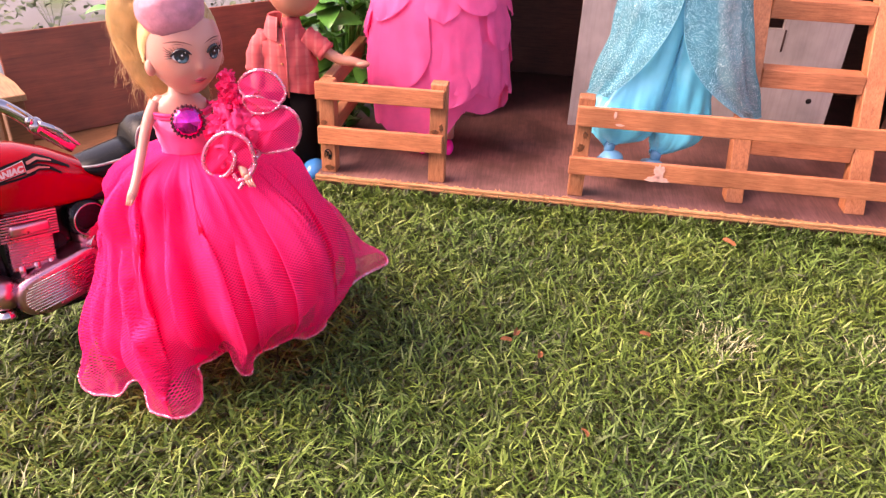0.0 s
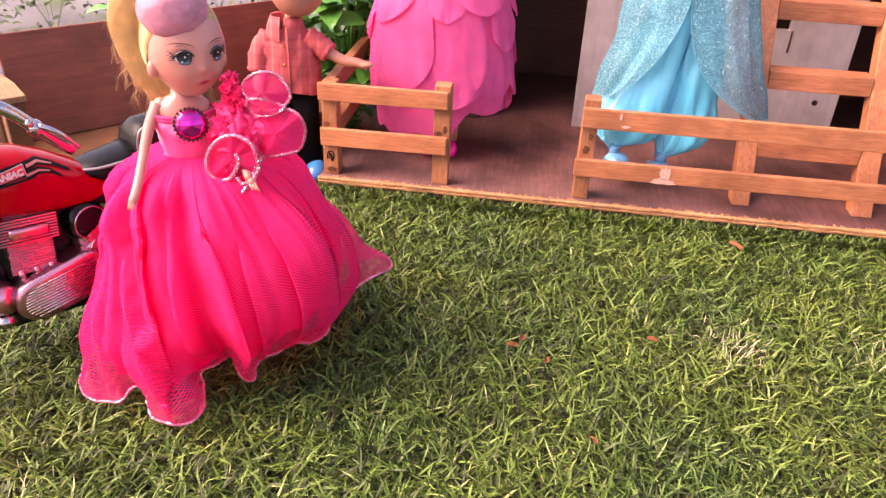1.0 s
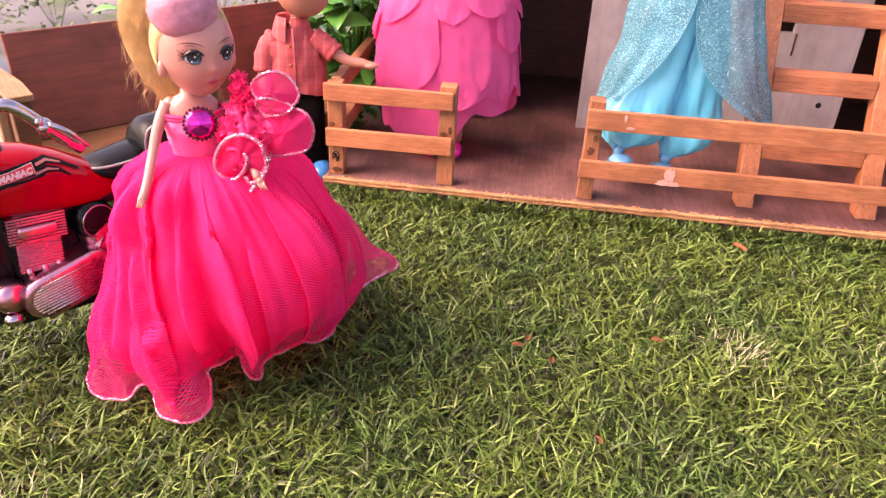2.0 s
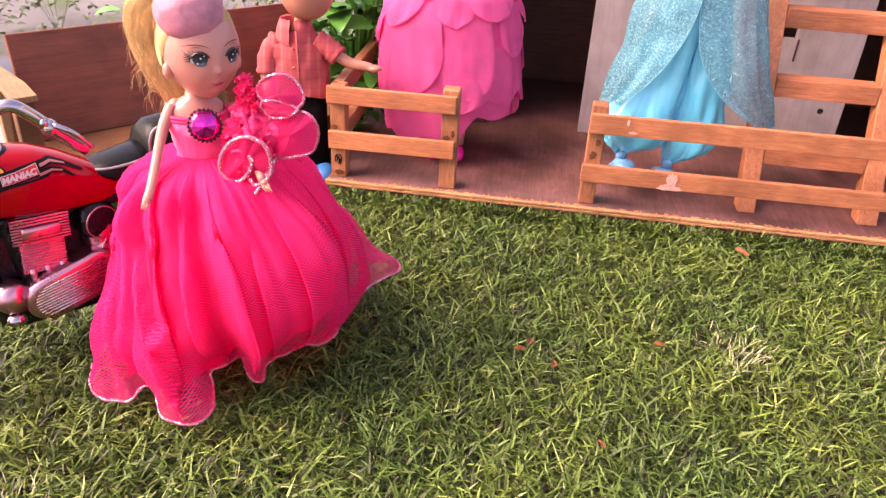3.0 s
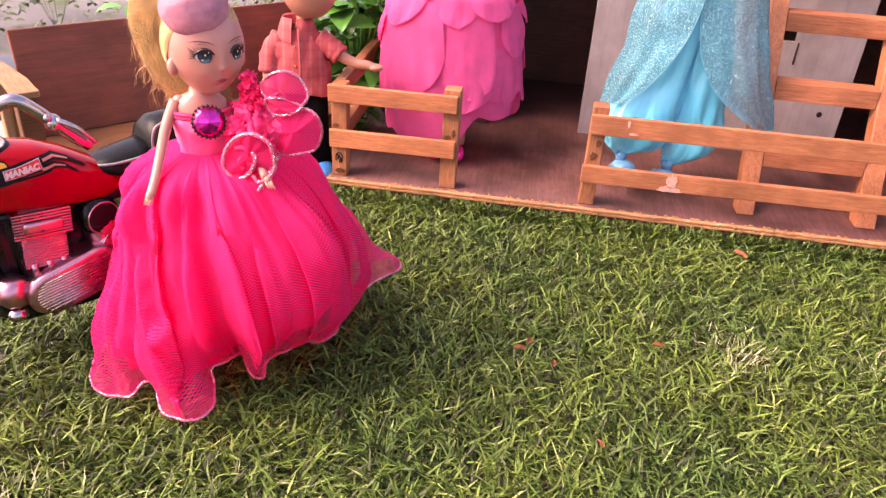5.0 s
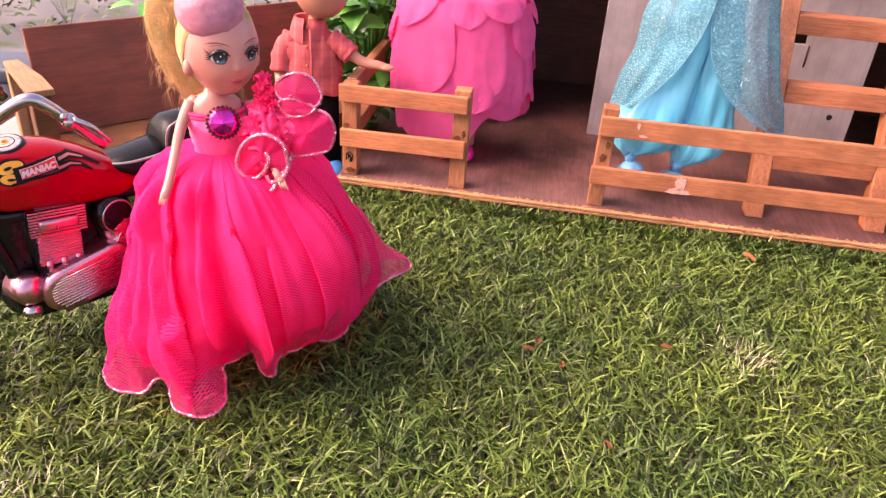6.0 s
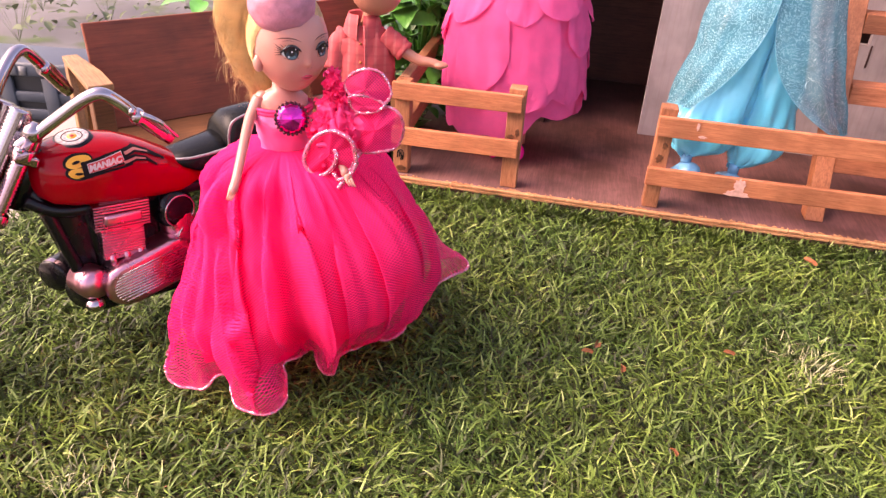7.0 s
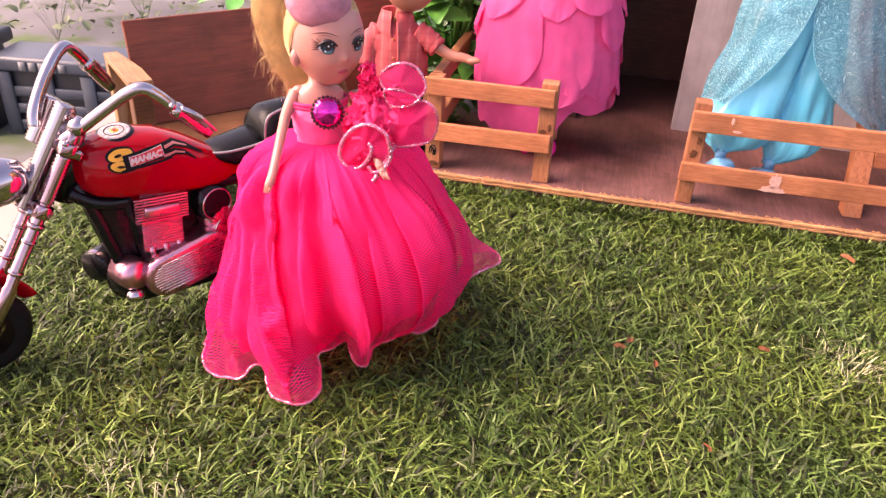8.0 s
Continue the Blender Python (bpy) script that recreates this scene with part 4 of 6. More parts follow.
    core = [((-0.066, 0.520, 0.262), 0.012, 0.012), ((-0.076, 0.527, 0.259), 0.0165, 0.014), ((-0.084, 0.530, 0.246), 0.0195, 0.015), ((-0.083, 0.530, 0.230), 0.0220, 0.015), ((-0.076, 0.528, 0.214), 0.0245, 0.014), ((-0.071, 0.525, 0.201), 0.0230, 0.011), ((-0.070, 0.523, 0.191), 0.0150, 0.007)]
    rings = [[Vector(c) + 0.99 * Vector((rx * math.cos(q) * (1 + 0.05 * math.sin(9 * q)), ry * math.sin(q) * (1 + 0.05 * math.sin(9 * q)), -0.35 * rx * math.cos(q))) for q in (2 * math.pi * j / 54 for j in range(54))] for c, rx, ry in core]
    loft(rings, bm, hair, caps=(True, True))
    for lock in range(120):
        # strands hang in locks, each with its own sway
        q0, f0, dq0, end = r.uniform(0, 2 * math.pi), r.gauss(1.01, 0.035), r.gauss(0, 0.30), r.choice((4, 5, 5, 6, 6, 6))
        sway = Vector((r.gauss(0, 0.0012), r.gauss(0, 0.0012), 0))
        for k in range(32):
            q, f, dq = q0 + r.gauss(0, 0.12), f0 + r.gauss(0, 0.022), dq0 + r.gauss(0, 0.10)
            p = []
            for i in range(end + 1):
                c, rx, ry = core[i]
                a = q + dq * i / 6
                p.append(Vector(c) + Vector((rx * f * math.cos(a), ry * f * math.sin(a), -0.35 * rx * math.cos(a))) + sway * math.sin(1.3 * i + lock) + Vector((r.gauss(0, 0.0005), r.gauss(0, 0.0005), 0)))
            p.append(p[-1] + Vector((r.gauss(0.001, 0.002), r.gauss(0, 0.002), -r.uniform(0.003, 0.009))))
            w = r.uniform(0.00006, 0.00013)
            cp = curve_pts(p, 2)
            tube(cp, [w * (1 - 0.7 * (i / len(cp)) ** 3) for i in range(len(cp))], 3, bm, hair)
    for k in range(220):
        i = r.randrange(0, 6)
        c, rx, ry = core[i]
        q = r.uniform(1.6, 5.0)
        a = Vector(c) + Vector((rx * math.cos(q), ry * math.sin(q), 0))
        out = Vector((-abs(r.gauss(0.003, 0.0035)), r.gauss(0, 0.003), -r.uniform(0.004, 0.018)))
        tube(curve_pts([a, a + out * 0.5 + Vector((-0.002, 0, 0.002)), a + out], 4), 0.00005, 3, bm, hair)

    # the fluffy little hat on the brow
    HT = Hm @ Matrix.Translation((0.0070, 0.0052, 0.0266)) @ pose(0, 0, 0, -14, -4, 0)
    before = len(bm.verts)
    ball((0, 0, -0.0012), (0.0200, 0.0180, 0.0190), bm, hat, 64, 32, None, lambda d: 1 + 0.04 * noise.noise(d * 2.4) + 0.03 * (abs(noise.noise(d * 5.0)) - 0.2) + 0.012 * noise.noise(d * 14.0))
    for v in list(bm.verts)[before:]:
        v.co = HT @ v.co

    # collar: gathered frills of net
    for c, rad in (((-0.0235, 0.4975, 0.2180), 0.0036), ((-0.0215, 0.4955, 0.2090), 0.0056), ((-0.0235, 0.4925, 0.1990), 0.0080), ((-0.0165, 0.4915, 0.1950), 0.0084), ((-0.0215, 0.4890, 0.1880), 0.0092)):
        ball(c, rad, bm, ruf, 40, 24, None, lambda d: 1 + 0.30 * noise.noise(d * 2.2 + Vector(c) * 90) + 0.25 * abs(noise.noise(d * 6.5 + Vector(c) * 50)))
    for k in range(330):
        t = k / 329
        c = Vector((-0.0235, 0.4950, 0.2200)).lerp(Vector((-0.0215, 0.486, 0.1840)), t ** 0.8) + Vector((r.gauss(0.001, 0.0016 + 0.0068 * t), r.gauss(-0.001, 0.002), r.gauss(0, 0.0030)))
        q0, nn, turns = r.uniform(0, 6), 22, r.choice((4, 5, 6))
        ax = Vector((r.gauss(0, 1), r.gauss(-1.3, 0.6), r.gauss(0.5, 0.8))).normalized()
        e1 = ax.orthogonal().normalized()
        e2 = ax.cross(e1)
        size = r.uniform(0.0016, 0.0027) + 0.0012 * t
        rings = []
        for u in (0.08, 0.55, 1.0):
            rings.append([c + u * size * (1 + 0.18 * math.sin(3 * q + q0)) * (math.cos(q) * e1 + math.sin(q) * e2) + ax * (0.0022 * u * u - 0.002 + 0.0013 * u * u * math.sin(turns * q + q0)) for q in (2 * math.pi * j / nn for j in range(nn))])
        loft(rings, bm, ruf)

    def sheet(edge, dome, wire, mat, back=0.0, open_end=False, tilt=(0, 0, 0)):
        """A sheer leaf of net inside a curled outline (x, z), bowed by dome, with a thread bound along its edge."""
        line = curve_pts([(x, 0.487 + back + tilt[0] * (x - edge[0][0]) + tilt[1] * (z - edge[0][1]) + 0.0016 * math.sin(1.7 * i), z) for i, (x, z) in enumerate(edge)], 7, closed=not open_end)
        mid = sum(line, Vector()) / len(line)
        rings = [[mid + (p - mid) * u + Vector((0, -dome * (1 - u * u) + 0.0009 * u * math.sin(0.5 * j), 0)) for j, p in enumerate(line)] for u in (0.04, 0.25, 0.45, 0.65, 0.85, 1.0)]
        loft(rings, bm, mat, closed=not open_end, uv=lambda i, j: (rings[i][j % len(line)].x, rings[i][j % len(line)].z))
        if wire:
            tube(line, [wire * (1 + 0.18 * math.sin(2.3 * j)) for j in range(len(line))], 6, bm, trim, closed=not open_end)

    sheet([(-0.011, 0.210), (-0.015, 0.216), (-0.010, 0.2235), (-0.001, 0.2275), (0.008, 0.2245), (0.0135, 0.214), (0.0105, 0.2075), (0.002, 0.2095), (-0.005, 0.212)], 0.005, 0.0011, org, 0.002)
    sheet([(-0.011, 0.210), (-0.010, 0.204), (-0.004, 0.2010), (0.005, 0.2030), (0.0105, 0.2070), (0.002, 0.2105), (-0.005, 0.2122)], 0.003, 0.0010, org, -0.002)
    sheet([(-0.004, 0.2010), (0.005, 0.2030), (0.013, 0.2050), (0.0195, 0.2015), (0.0222, 0.191), (0.018, 0.179), (0.008, 0.1755), (-0.004, 0.1745), (-0.012, 0.182), (-0.012, 0.193)], 0.005, 0.0011, org, 0.001)
    sheet([(-0.020, 0.202), (-0.004, 0.2010), (0.006, 0.199), (0.009, 0.191), (0.004, 0.181), (-0.008, 0.176), (-0.020, 0.180), (-0.025, 0.190)], 0.006, 0.0, ruf, 0.003)
    sheet([(-0.006, 0.178), (-0.008, 0.185), (-0.013, 0.189), (-0.020, 0.1905), (-0.029, 0.187), (-0.0355, 0.178), (-0.0375, 0.168), (-0.033, 0.1615), (-0.026, 0.161), (-0.018, 0.163), (-0.009, 0.168)], 0.003, 0.0, org, -0.009)
    ball((-0.0225, 0.4800, 0.1750), (0.0105, 0.0030, 0.0105), bm, ruf, 40, 20, None, lambda d: 1 + 0.30 * abs(noise.noise(d * 4.0)))
    for q0 in (0.3, 2.2, 4.1):
        tube(curve_pts([(-0.0225 + 0.009 * u * math.cos(q0 + 2.2 * u), 0.4768, 0.1750 + 0.009 * u * math.sin(q0 + 2.2 * u)) for u in (0.1, 0.4, 0.7, 1.0)], 5), 0.0016, 6, bm, ruf)
    tube(curve_pts([(-0.005, 0.4768, 0.170), (-0.006, 0.4765, 0.178), (-0.0080, 0.4765, 0.185), (-0.013, 0.4765, 0.189), (-0.020, 0.4765, 0.1908), (-0.029, 0.4765, 0.187), (-0.0358, 0.4765, 0.178), (-0.0378, 0.4762, 0.168), (-0.0330, 0.4758, 0.1612), (-0.026, 0.4755, 0.1610), (-0.020, 0.4752, 0.167), (-0.0170, 0.4752, 0.175), (-0.0190, 0.4758, 0.1790)], 6), 0.00145, 7, bm, trim)
    tube(curve_pts([(-0.004, 0.486, 0.1748), (-0.0075, 0.480, 0.170), (-0.0095, 0.477, 0.165), (-0.0125, 0.475, 0.1590), (-0.0160, 0.473, 0.1540)], 6), 0.0016, 7, bm, trim)
    tube(curve_pts([(-0.005, 0.4768, 0.171), (-0.0075, 0.475, 0.165), (-0.012, 0.474, 0.1610), (-0.0165, 0.474, 0.1600), (-0.0190, 0.4745, 0.1640)], 6), 0.0014, 7, bm, trim)

    # brooch: faceted gem in a beaded setting
    B = Matrix.Translation((-0.0475, 0.4850, 0.1930)) @ Matrix.Scale(0.92, 4) @ (Vector((0.32, -0.85, 0.25)).to_track_quat("Z", "Y").to_matrix().to_4x4())
    lathe([(0.0104, -0.002), (0.0112, 0.0), (0.0104, 0.0018)], 24, bm, rim, B)
    lathe([(0.0099, 0.0018), (0.0082, 0.0040), (0.0003, 0.0072)], 12, bm, gem, B, (False, True))
    for j in range(24):
        q = 2 * math.pi * j / 24
        ball(B @ Vector((0.0109 * math.cos(q), 0.0109 * math.sin(q), 0.0012)), 0.0010, bm, rim, 8, 5)
    me = mesh_of("doll", bm, mats)
    for p in me.polygons:
        if p.material_index == gem:
            p.use_smooth = False
    return tagged(new("doll", me), "blond doll in a puffed hot pink tulle gown with silver edging", "doll")


gown_doll()

DIAL_GREY = plain("dial_grey", (0.48, 0.40, 0.39), 0.6, var=0.5, scale=500)
CHROME_GREY = plain("grey_moulded_rim", (0.222, 0.2294, 0.2442), 0.35, 0.3, var=0.2)
PALE_PINK = plain("decal_pale", (0.3848, 0.148, 0.1184), 0.3)

# ---- motorcycle: local x runs back from the front wheel, local y away from the camera's side ----
BIKE = pose(-0.278, 0.427, 0, 0, 0, 45)
bike = thing("toy_motorcycle", BIKE, "red and black toy motorcycle with chrome forks and engine", "motorcycle")


def wheel(x, r, w):
    tyre = part("wheel", bmesh.new(), RUBBER, bike)
    m = Matrix.Translation((x, 0, r)) @ pose(0, 0, 0, 90, 0, 0)
    bm = lathe([(r * 0.62, -w * 0.42), (r * 0.80, -w * 0.5), (r * 0.95, -w * 0.36), (r, 0.0), (r * 0.95, w * 0.36), (r * 0.80, w * 0.5), (r * 0.62, w * 0.42)], 40, None, 0, m, (True, True))
    part("tyre", bm, RUBBER, tyre)
    part("rim", lathe([(r * 0.6, -w * 0.46), (r * 0.58, -w * 0.30), (r * 0.2, -w * 0.34), (r * 0.16, w * 0.34), (r * 0.58, w * 0.30), (r * 0.6, w * 0.46)], 32, None, 0, m), CHROME_DULL, tyre)
    return tyre


wheel(-0.008, 0.033, 0.016)
wheel(0.262, 0.036, 0.022)
fender = [(-0.038, 0.0, 0.052), (-0.026, 0.0, 0.069), (-0.008, 0.0, 0.0755), (0.009, 0.0, 0.072), (0.020, 0.0, 0.062), (0.0265, 0.0, 0.051)]
part("fender", tube(curve_pts(fender, 5), 0.0085, 10, flat=0.28), RED, bike, "red plastic front fender")

def along(t, y, off=0.0):
    """A point on the raked fork line, t from axle (0) to crown (1)."""
    return Vector((-0.006 + 0.080 * t + off, y, 0.033 + 0.130 * t))


def coil(p, q, turns, r):
    pts, rs = [], []
    for i in range(turns * 2 + 1):
        pts.append(p.lerp(q, i / (turns * 2)))
        rs.append(r if i % 2 else r * 0.80)
    return tube(pts, rs, 16)


for s in (-1, 1):
    y = 0.0130 * s
    fork = part("fork_leg", tube([along(-0.03, y), along(0.27, y), along(0.285, y), along(1.0, y), along(1.05, y)], [0.0054, 0.0054, 0.0042, 0.0040, 0.0040], 14), CHROME_DULL, bike, "chrome fork leg")
    part("axle_cap", lathe([(0.006, -0.004), (0.006, 0.004)], 16, None, 0, Matrix.Translation((-0.006, y + 0.004 * s, 0.033)) @ pose(0, 0, 0, 90, 0, 0)), CHROME, fork)
    for a, b, rr in ((0.63, 0.69, 0.0066), (0.34, 0.36, 0.0052), (0.50, 0.515, 0.0050), (0.575, 0.60, 0.0058), (0.94, 0.99, 0.0068)):
        part("collar", tube([along(a, y), along(a + 0.006, y), along(b - 0.006, y), along(b, y)], [rr * 0.9, rr, rr, rr * 0.9], 14), CHROME_DULL, fork)
    part("spring", coil(along(0.70, y), along(0.93, y), 13, 0.0056), CHROME_DULL, fork, "ribbed chrome coil")
    part("pinch_bolt", lathe([(0.0026, -0.003), (0.0026, 0.003), (0.0016, 0.004)], 8, None, 0, Matrix.Translation(along(0.66, y, -0.006)) @ pose(0, 0, 0, 0, -60, 0)), CHROME, fork)
    part("cap", tube([along(1.04, y), along(1.08, y), along(1.11, y)], [0.0066, 0.0060, 0.003], 12), CHROME, fork)
part("spring", coil(along(0.66, -0.001, -0.009), along(1.16, -0.001, -0.009), 34, 0.0068), CHROME, bike, "ribbed chrome coil")
part("spring", coil(along(0.92, 0.024, -0.010), along(1.14, 0.024, -0.010), 15, 0.0068), CHROME, bike, "ribbed chrome coil")
tilt = Matrix.Translation(along(0.95, 0)) @ pose(0, 0, 0, 0, 31, 0)
part("upper_clamp", box((-0.006, -0.019, -0.003), (0.009, 0.019, 0.003), 0.0015, m=tilt, seg=2), CHROME_DULL, bike)
part("lower_clamp", box((-0.006, -0.018, -0.0028), (0.006, 0.018, 0.0028), 0.0015, m=Matrix.Translation(along(0.66, 0)) @ pose(0, 0, 0, 0, 31, 0), seg=2), CHROME_DULL, bike)
for y in (-0.017, -0.008, 0.008, 0.017):
    part("bolt", lathe([(0.0026, 0.0), (0.0026, 0.0022), (0.0015, 0.0028)], 8, None, 0, tilt @ Matrix.Translation((-0.004, y, 0.004))), CHROME, bike)
part("riser", box((-0.004, -0.014, 0.004), (0.008, 0.014, 0.016), 0.003, m=tilt, seg=2), CHROME, bike)
part("steering_neck", tube([(0.062, 0, 0.118), (0.080, 0, 0.158)], 0.0085, 12), BLACK, bike)
lamp_m = Matrix.Translation((0.026, 0, 0.140)) @ pose(0, 0, 0, 0, -90, 0)
lamp = part("headlight", lathe([(0.004, -0.020), (0.012, -0.016), (0.016, -0.004), (0.0168, 0.004), (0.0155, 0.006)], 24, None, 0, lamp_m), CHROME, bike)
part("lens", lathe([(0.0145, 0.006), (0.009, 0.009), (0.002, 0.010)], 20, None, 0, lamp_m), DECAL_RED, lamp, "red headlight lens")
# each handlebar half rises, sweeps back and drops to its grip
BARS = {-1: [(0.070, -0.010, 0.163), (0.080, -0.014, 0.170), (0.098, -0.022, 0.184), (0.110, -0.029, 0.1935), (0.119, -0.033, 0.1965), (0.128, -0.035, 0.190), (0.138, -0.036, 0.179), (0.157, -0.040, 0.160)],
        1: [(0.058, 0.010, 0.168), (0.061, 0.014, 0.178), (0.072, 0.024, 0.1935), (0.084, 0.035, 0.205), (0.093, 0.043, 0.2080), (0.100, 0.048, 0.202), (0.107, 0.053, 0.191), (0.122, 0.060, 0.169)]}
for s, pts in BARS.items():
    bar = part("handlebar", tube(curve_pts(pts[:-1], 6), 0.0042, 12), CHROME, bike)
    p, q = Vector(pts[-2]), Vector(pts[-1])
    grip = tube([p.lerp(q, t) for t in (0, 0.12, 0.16, 0.28, 0.32, 0.44, 0.48, 0.60, 0.64, 0.78, 0.82, 1.0)], [0.0046, 0.0050, 0.0044, 0.0050, 0.0044, 0.0050, 0.0044, 0.0050, 0.0044, 0.0048, 0.0042, 0.0040], 12)
    part("grip", grip, CHROME_DULL, bar, "ribbed reddish chrome grip")
    part("clamp", ball(p, (0.0055, 0.0062, 0.0058), n=12, k=8), CHROME, bar)
    o = Vector((0.002, 0.007 * s, 0.004))
    part("lever", tube(curve_pts([p + o * 0.6, p.lerp(q, 0.4) + o * 1.3, q + o], 4), [0.0020 - 0.0001 * i for i in range(9)], 8), CHROME, bar)
    part("knob", ball(p + Vector((-0.004, -0.004, 0.005)), 0.0028, n=10, k=6), CHROME, bar)


def tank_ring(x, zb, zt, w, n=28):
    zc = zb + (zt - zb) * 0.42
    ring = []
    for j in range(n):
        q = 2 * math.pi * j / n
        c, s = math.cos(q), math.sin(q)
        y = w * math.copysign(abs(c) ** 0.75, c)
        z = zc + ((zt - zc) if s > 0 else (zc - zb)) * math.copysign(abs(s) ** (0.9 if s > 0 else 0.6), s)
        ring.append((x, y, z))
    return ring


TK = [(0.071, 0.134, 0.148, 0.006), (0.074, 0.124, 0.153, 0.014), (0.082, 0.118, 0.1570, 0.021), (0.095, 0.1145, 0.1590, 0.0255), (0.112, 0.112, 0.1595, 0.0275), (0.130, 0.1095, 0.1560, 0.0270),
      (0.148, 0.107, 0.148, 0.0240), (0.164, 0.105, 0.138, 0.0195), (0.178, 0.104, 0.128, 0.0150), (0.190, 0.104, 0.120, 0.011)]
tank = part("fuel_tank", loft([tank_ring(*k) for k in TK], caps=(True, True)), RED, bike, "glossy red fuel tank with flame decal")


def tank_side(x, z):
    """Half width of the tank at x and z."""
    for p, q in zip(TK, TK[1:]):
        if p[0] <= x <= q[0]:
            t = (x - p[0]) / (q[0] - p[0])
            zb, zt, w = (a + (b - a) * t for a, b in zip(p[1:], q[1:]))
            zc = zb + (zt - zb) * 0.42
            s = (z - zc) / ((zt - zc) if z > zc else (zc - zb))
            s = min(0.98, abs(s)) ** (1 / (0.9 if z > zc else 0.6))
            return w * (1 - s * s) ** 0.375
    return 0.01


def decal(name, pts, mat, out):
    """A thin sticker on the tank's side: rings from its middle to its outline, each laid on the surface."""
    cx, cz = sum(p[0] for p in pts) / len(pts), sum(p[1] for p in pts) / len(pts)
    rings = []
    for k in (0.04, 0.3, 0.55, 0.8, 1.0):
        ring = [(cx + (x - cx) * k, cz + (z - cz) * k) for x, z in pts]
        rings.append([(x, -tank_side(x, z) - out, z) for x, z in ring])
    return part(name, loft(rings, caps=(True, False)), mat, tank)


def oval(cx, cz, rx, rz, n=20, tilt=0.0):
    c, s = math.cos(tilt), math.sin(tilt)
    return [(cx + rx * math.cos(q) * c - rz * math.sin(q) * s, cz + rx * math.cos(q) * s + rz * math.sin(q) * c) for q in (2 * math.pi * j / n for j in range(n))]


def slab(x0, z0, x1, z1, h, n=8):
    top = [(x0 + (x1 - x0) * i / n, z0 + (z1 - z0) * i / n + h) for i in range(n + 1)]
    return [(x0 + (x1 - x0) * i / n, z0 + (z1 - z0) * i / n - h) for i in range(n + 1)] + top[::-1]


def lean_z(x, z):
    return z + 0.10 * (x - 0.1155)


def flame(cx, cz, rx, rz, tilt):
    """A lobe with a drawn-out tip."""
    return [(x + (0.35 * rx if math.cos(2 * math.pi * j / 24) > 0.6 else 0), z) for j, (x, z) in enumerate(oval(cx, cz, rx, rz, 24, tilt))]


def strip(name, pts, h0, h1, mat, out):
    """A thin sticker strip, laid on the tank's side piece by piece."""
    n = 6
    line = [pts[0]] + [tuple(a + (b - a) * k / n for a, b in zip(p, q)) for p, q in zip(pts, pts[1:]) for k in range(1, n + 1)]
    m = len(line) - 1
    rows = []
    for i, (x, z) in enumerate(line):
        h = h0 + (h1 - h0) * i / m
        rows.append([(x, -tank_side(x, z + h * f) - out, z + h * f) for f in (-1, -0.5, 0, 0.5, 1)])
    return part(name, loft(rows, closed=False), mat, tank)


for cz, tl in ((0.1498, 0.18), (0.1428, -0.12)):
    decal("decal_outline", flame(0.0985, cz, 0.0080, 0.0046, tl), DECAL_BLACK, 0.0003)
    decal("decal_flame", flame(0.0990, cz, 0.0068, 0.0034, tl), YELLOW, 0.0006)
    decal("decal_eye", oval(0.0985, cz, 0.0026, 0.0009, tilt=tl), DECAL_BLACK, 0.0009)
strip("decal_outline", [(0.101, lean_z(0.101, 0.1462)), (0.118, lean_z(0.118, 0.1466)), (0.132, lean_z(0.132, 0.1458))], 0.0046, 0.0042, DECAL_BLACK, 0.0008)
strip("decal_plate", [(0.1046, lean_z(0.1046, 0.1462)), (0.1284, lean_z(0.1284, 0.1464))], 0.0030, 0.0032, WHITE, 0.0011)
strip("decal_plate", [(0.1050, lean_z(0.1050, 0.1462)), (0.1280, lean_z(0.1280, 0.1464))], 0.0027, 0.0029, DECAL_RED, 0.0014)
for pts in ([(0.130, 0.1490), (0.138, 0.1492), (0.147, 0.1450), (0.158, 0.1372)], [(0.128, 0.1440), (0.137, 0.1445), (0.144, 0.1420), (0.151, 0.1360)]):
    strip("decal_tail", pts, 0.0026, 0.0008, DECAL_BLACK, 0.0010)
    strip("decal_tail", pts[:-1], 0.0009, 0.0004, PALE_PINK, 0.0013)
strip("decal_tail", [(0.098, 0.1392), (0.110, 0.1408), (0.124, 0.1412), (0.134, 0.1418)], 0.0010, 0.0006, DECAL_BLACK, 0.0008)


def lettering(text, m, size, mat, parent, name="lettering"):
    cu = bpy.data.curves.new(name, "FONT")
    cu.body, cu.size, cu.extrude, cu.align_x, cu.align_y = text, size, 0.00008, "CENTER", "CENTER"
    cu.offset, cu.shear = 0.00030, 0.22
    tmp = bpy.data.objects.new(name, cu)
    scene.collection.objects.link(tmp)
    me = bpy.data.meshes.new_from_object(tmp.evaluated_get(bpy.context.evaluated_depsgraph_get()))
    bpy.data.objects.remove(tmp)
    me.materials.clear()
    me.materials.append(mat)
    ob = new(name, me)
    ob.parent = parent
    ob.matrix_local = m
    return ob


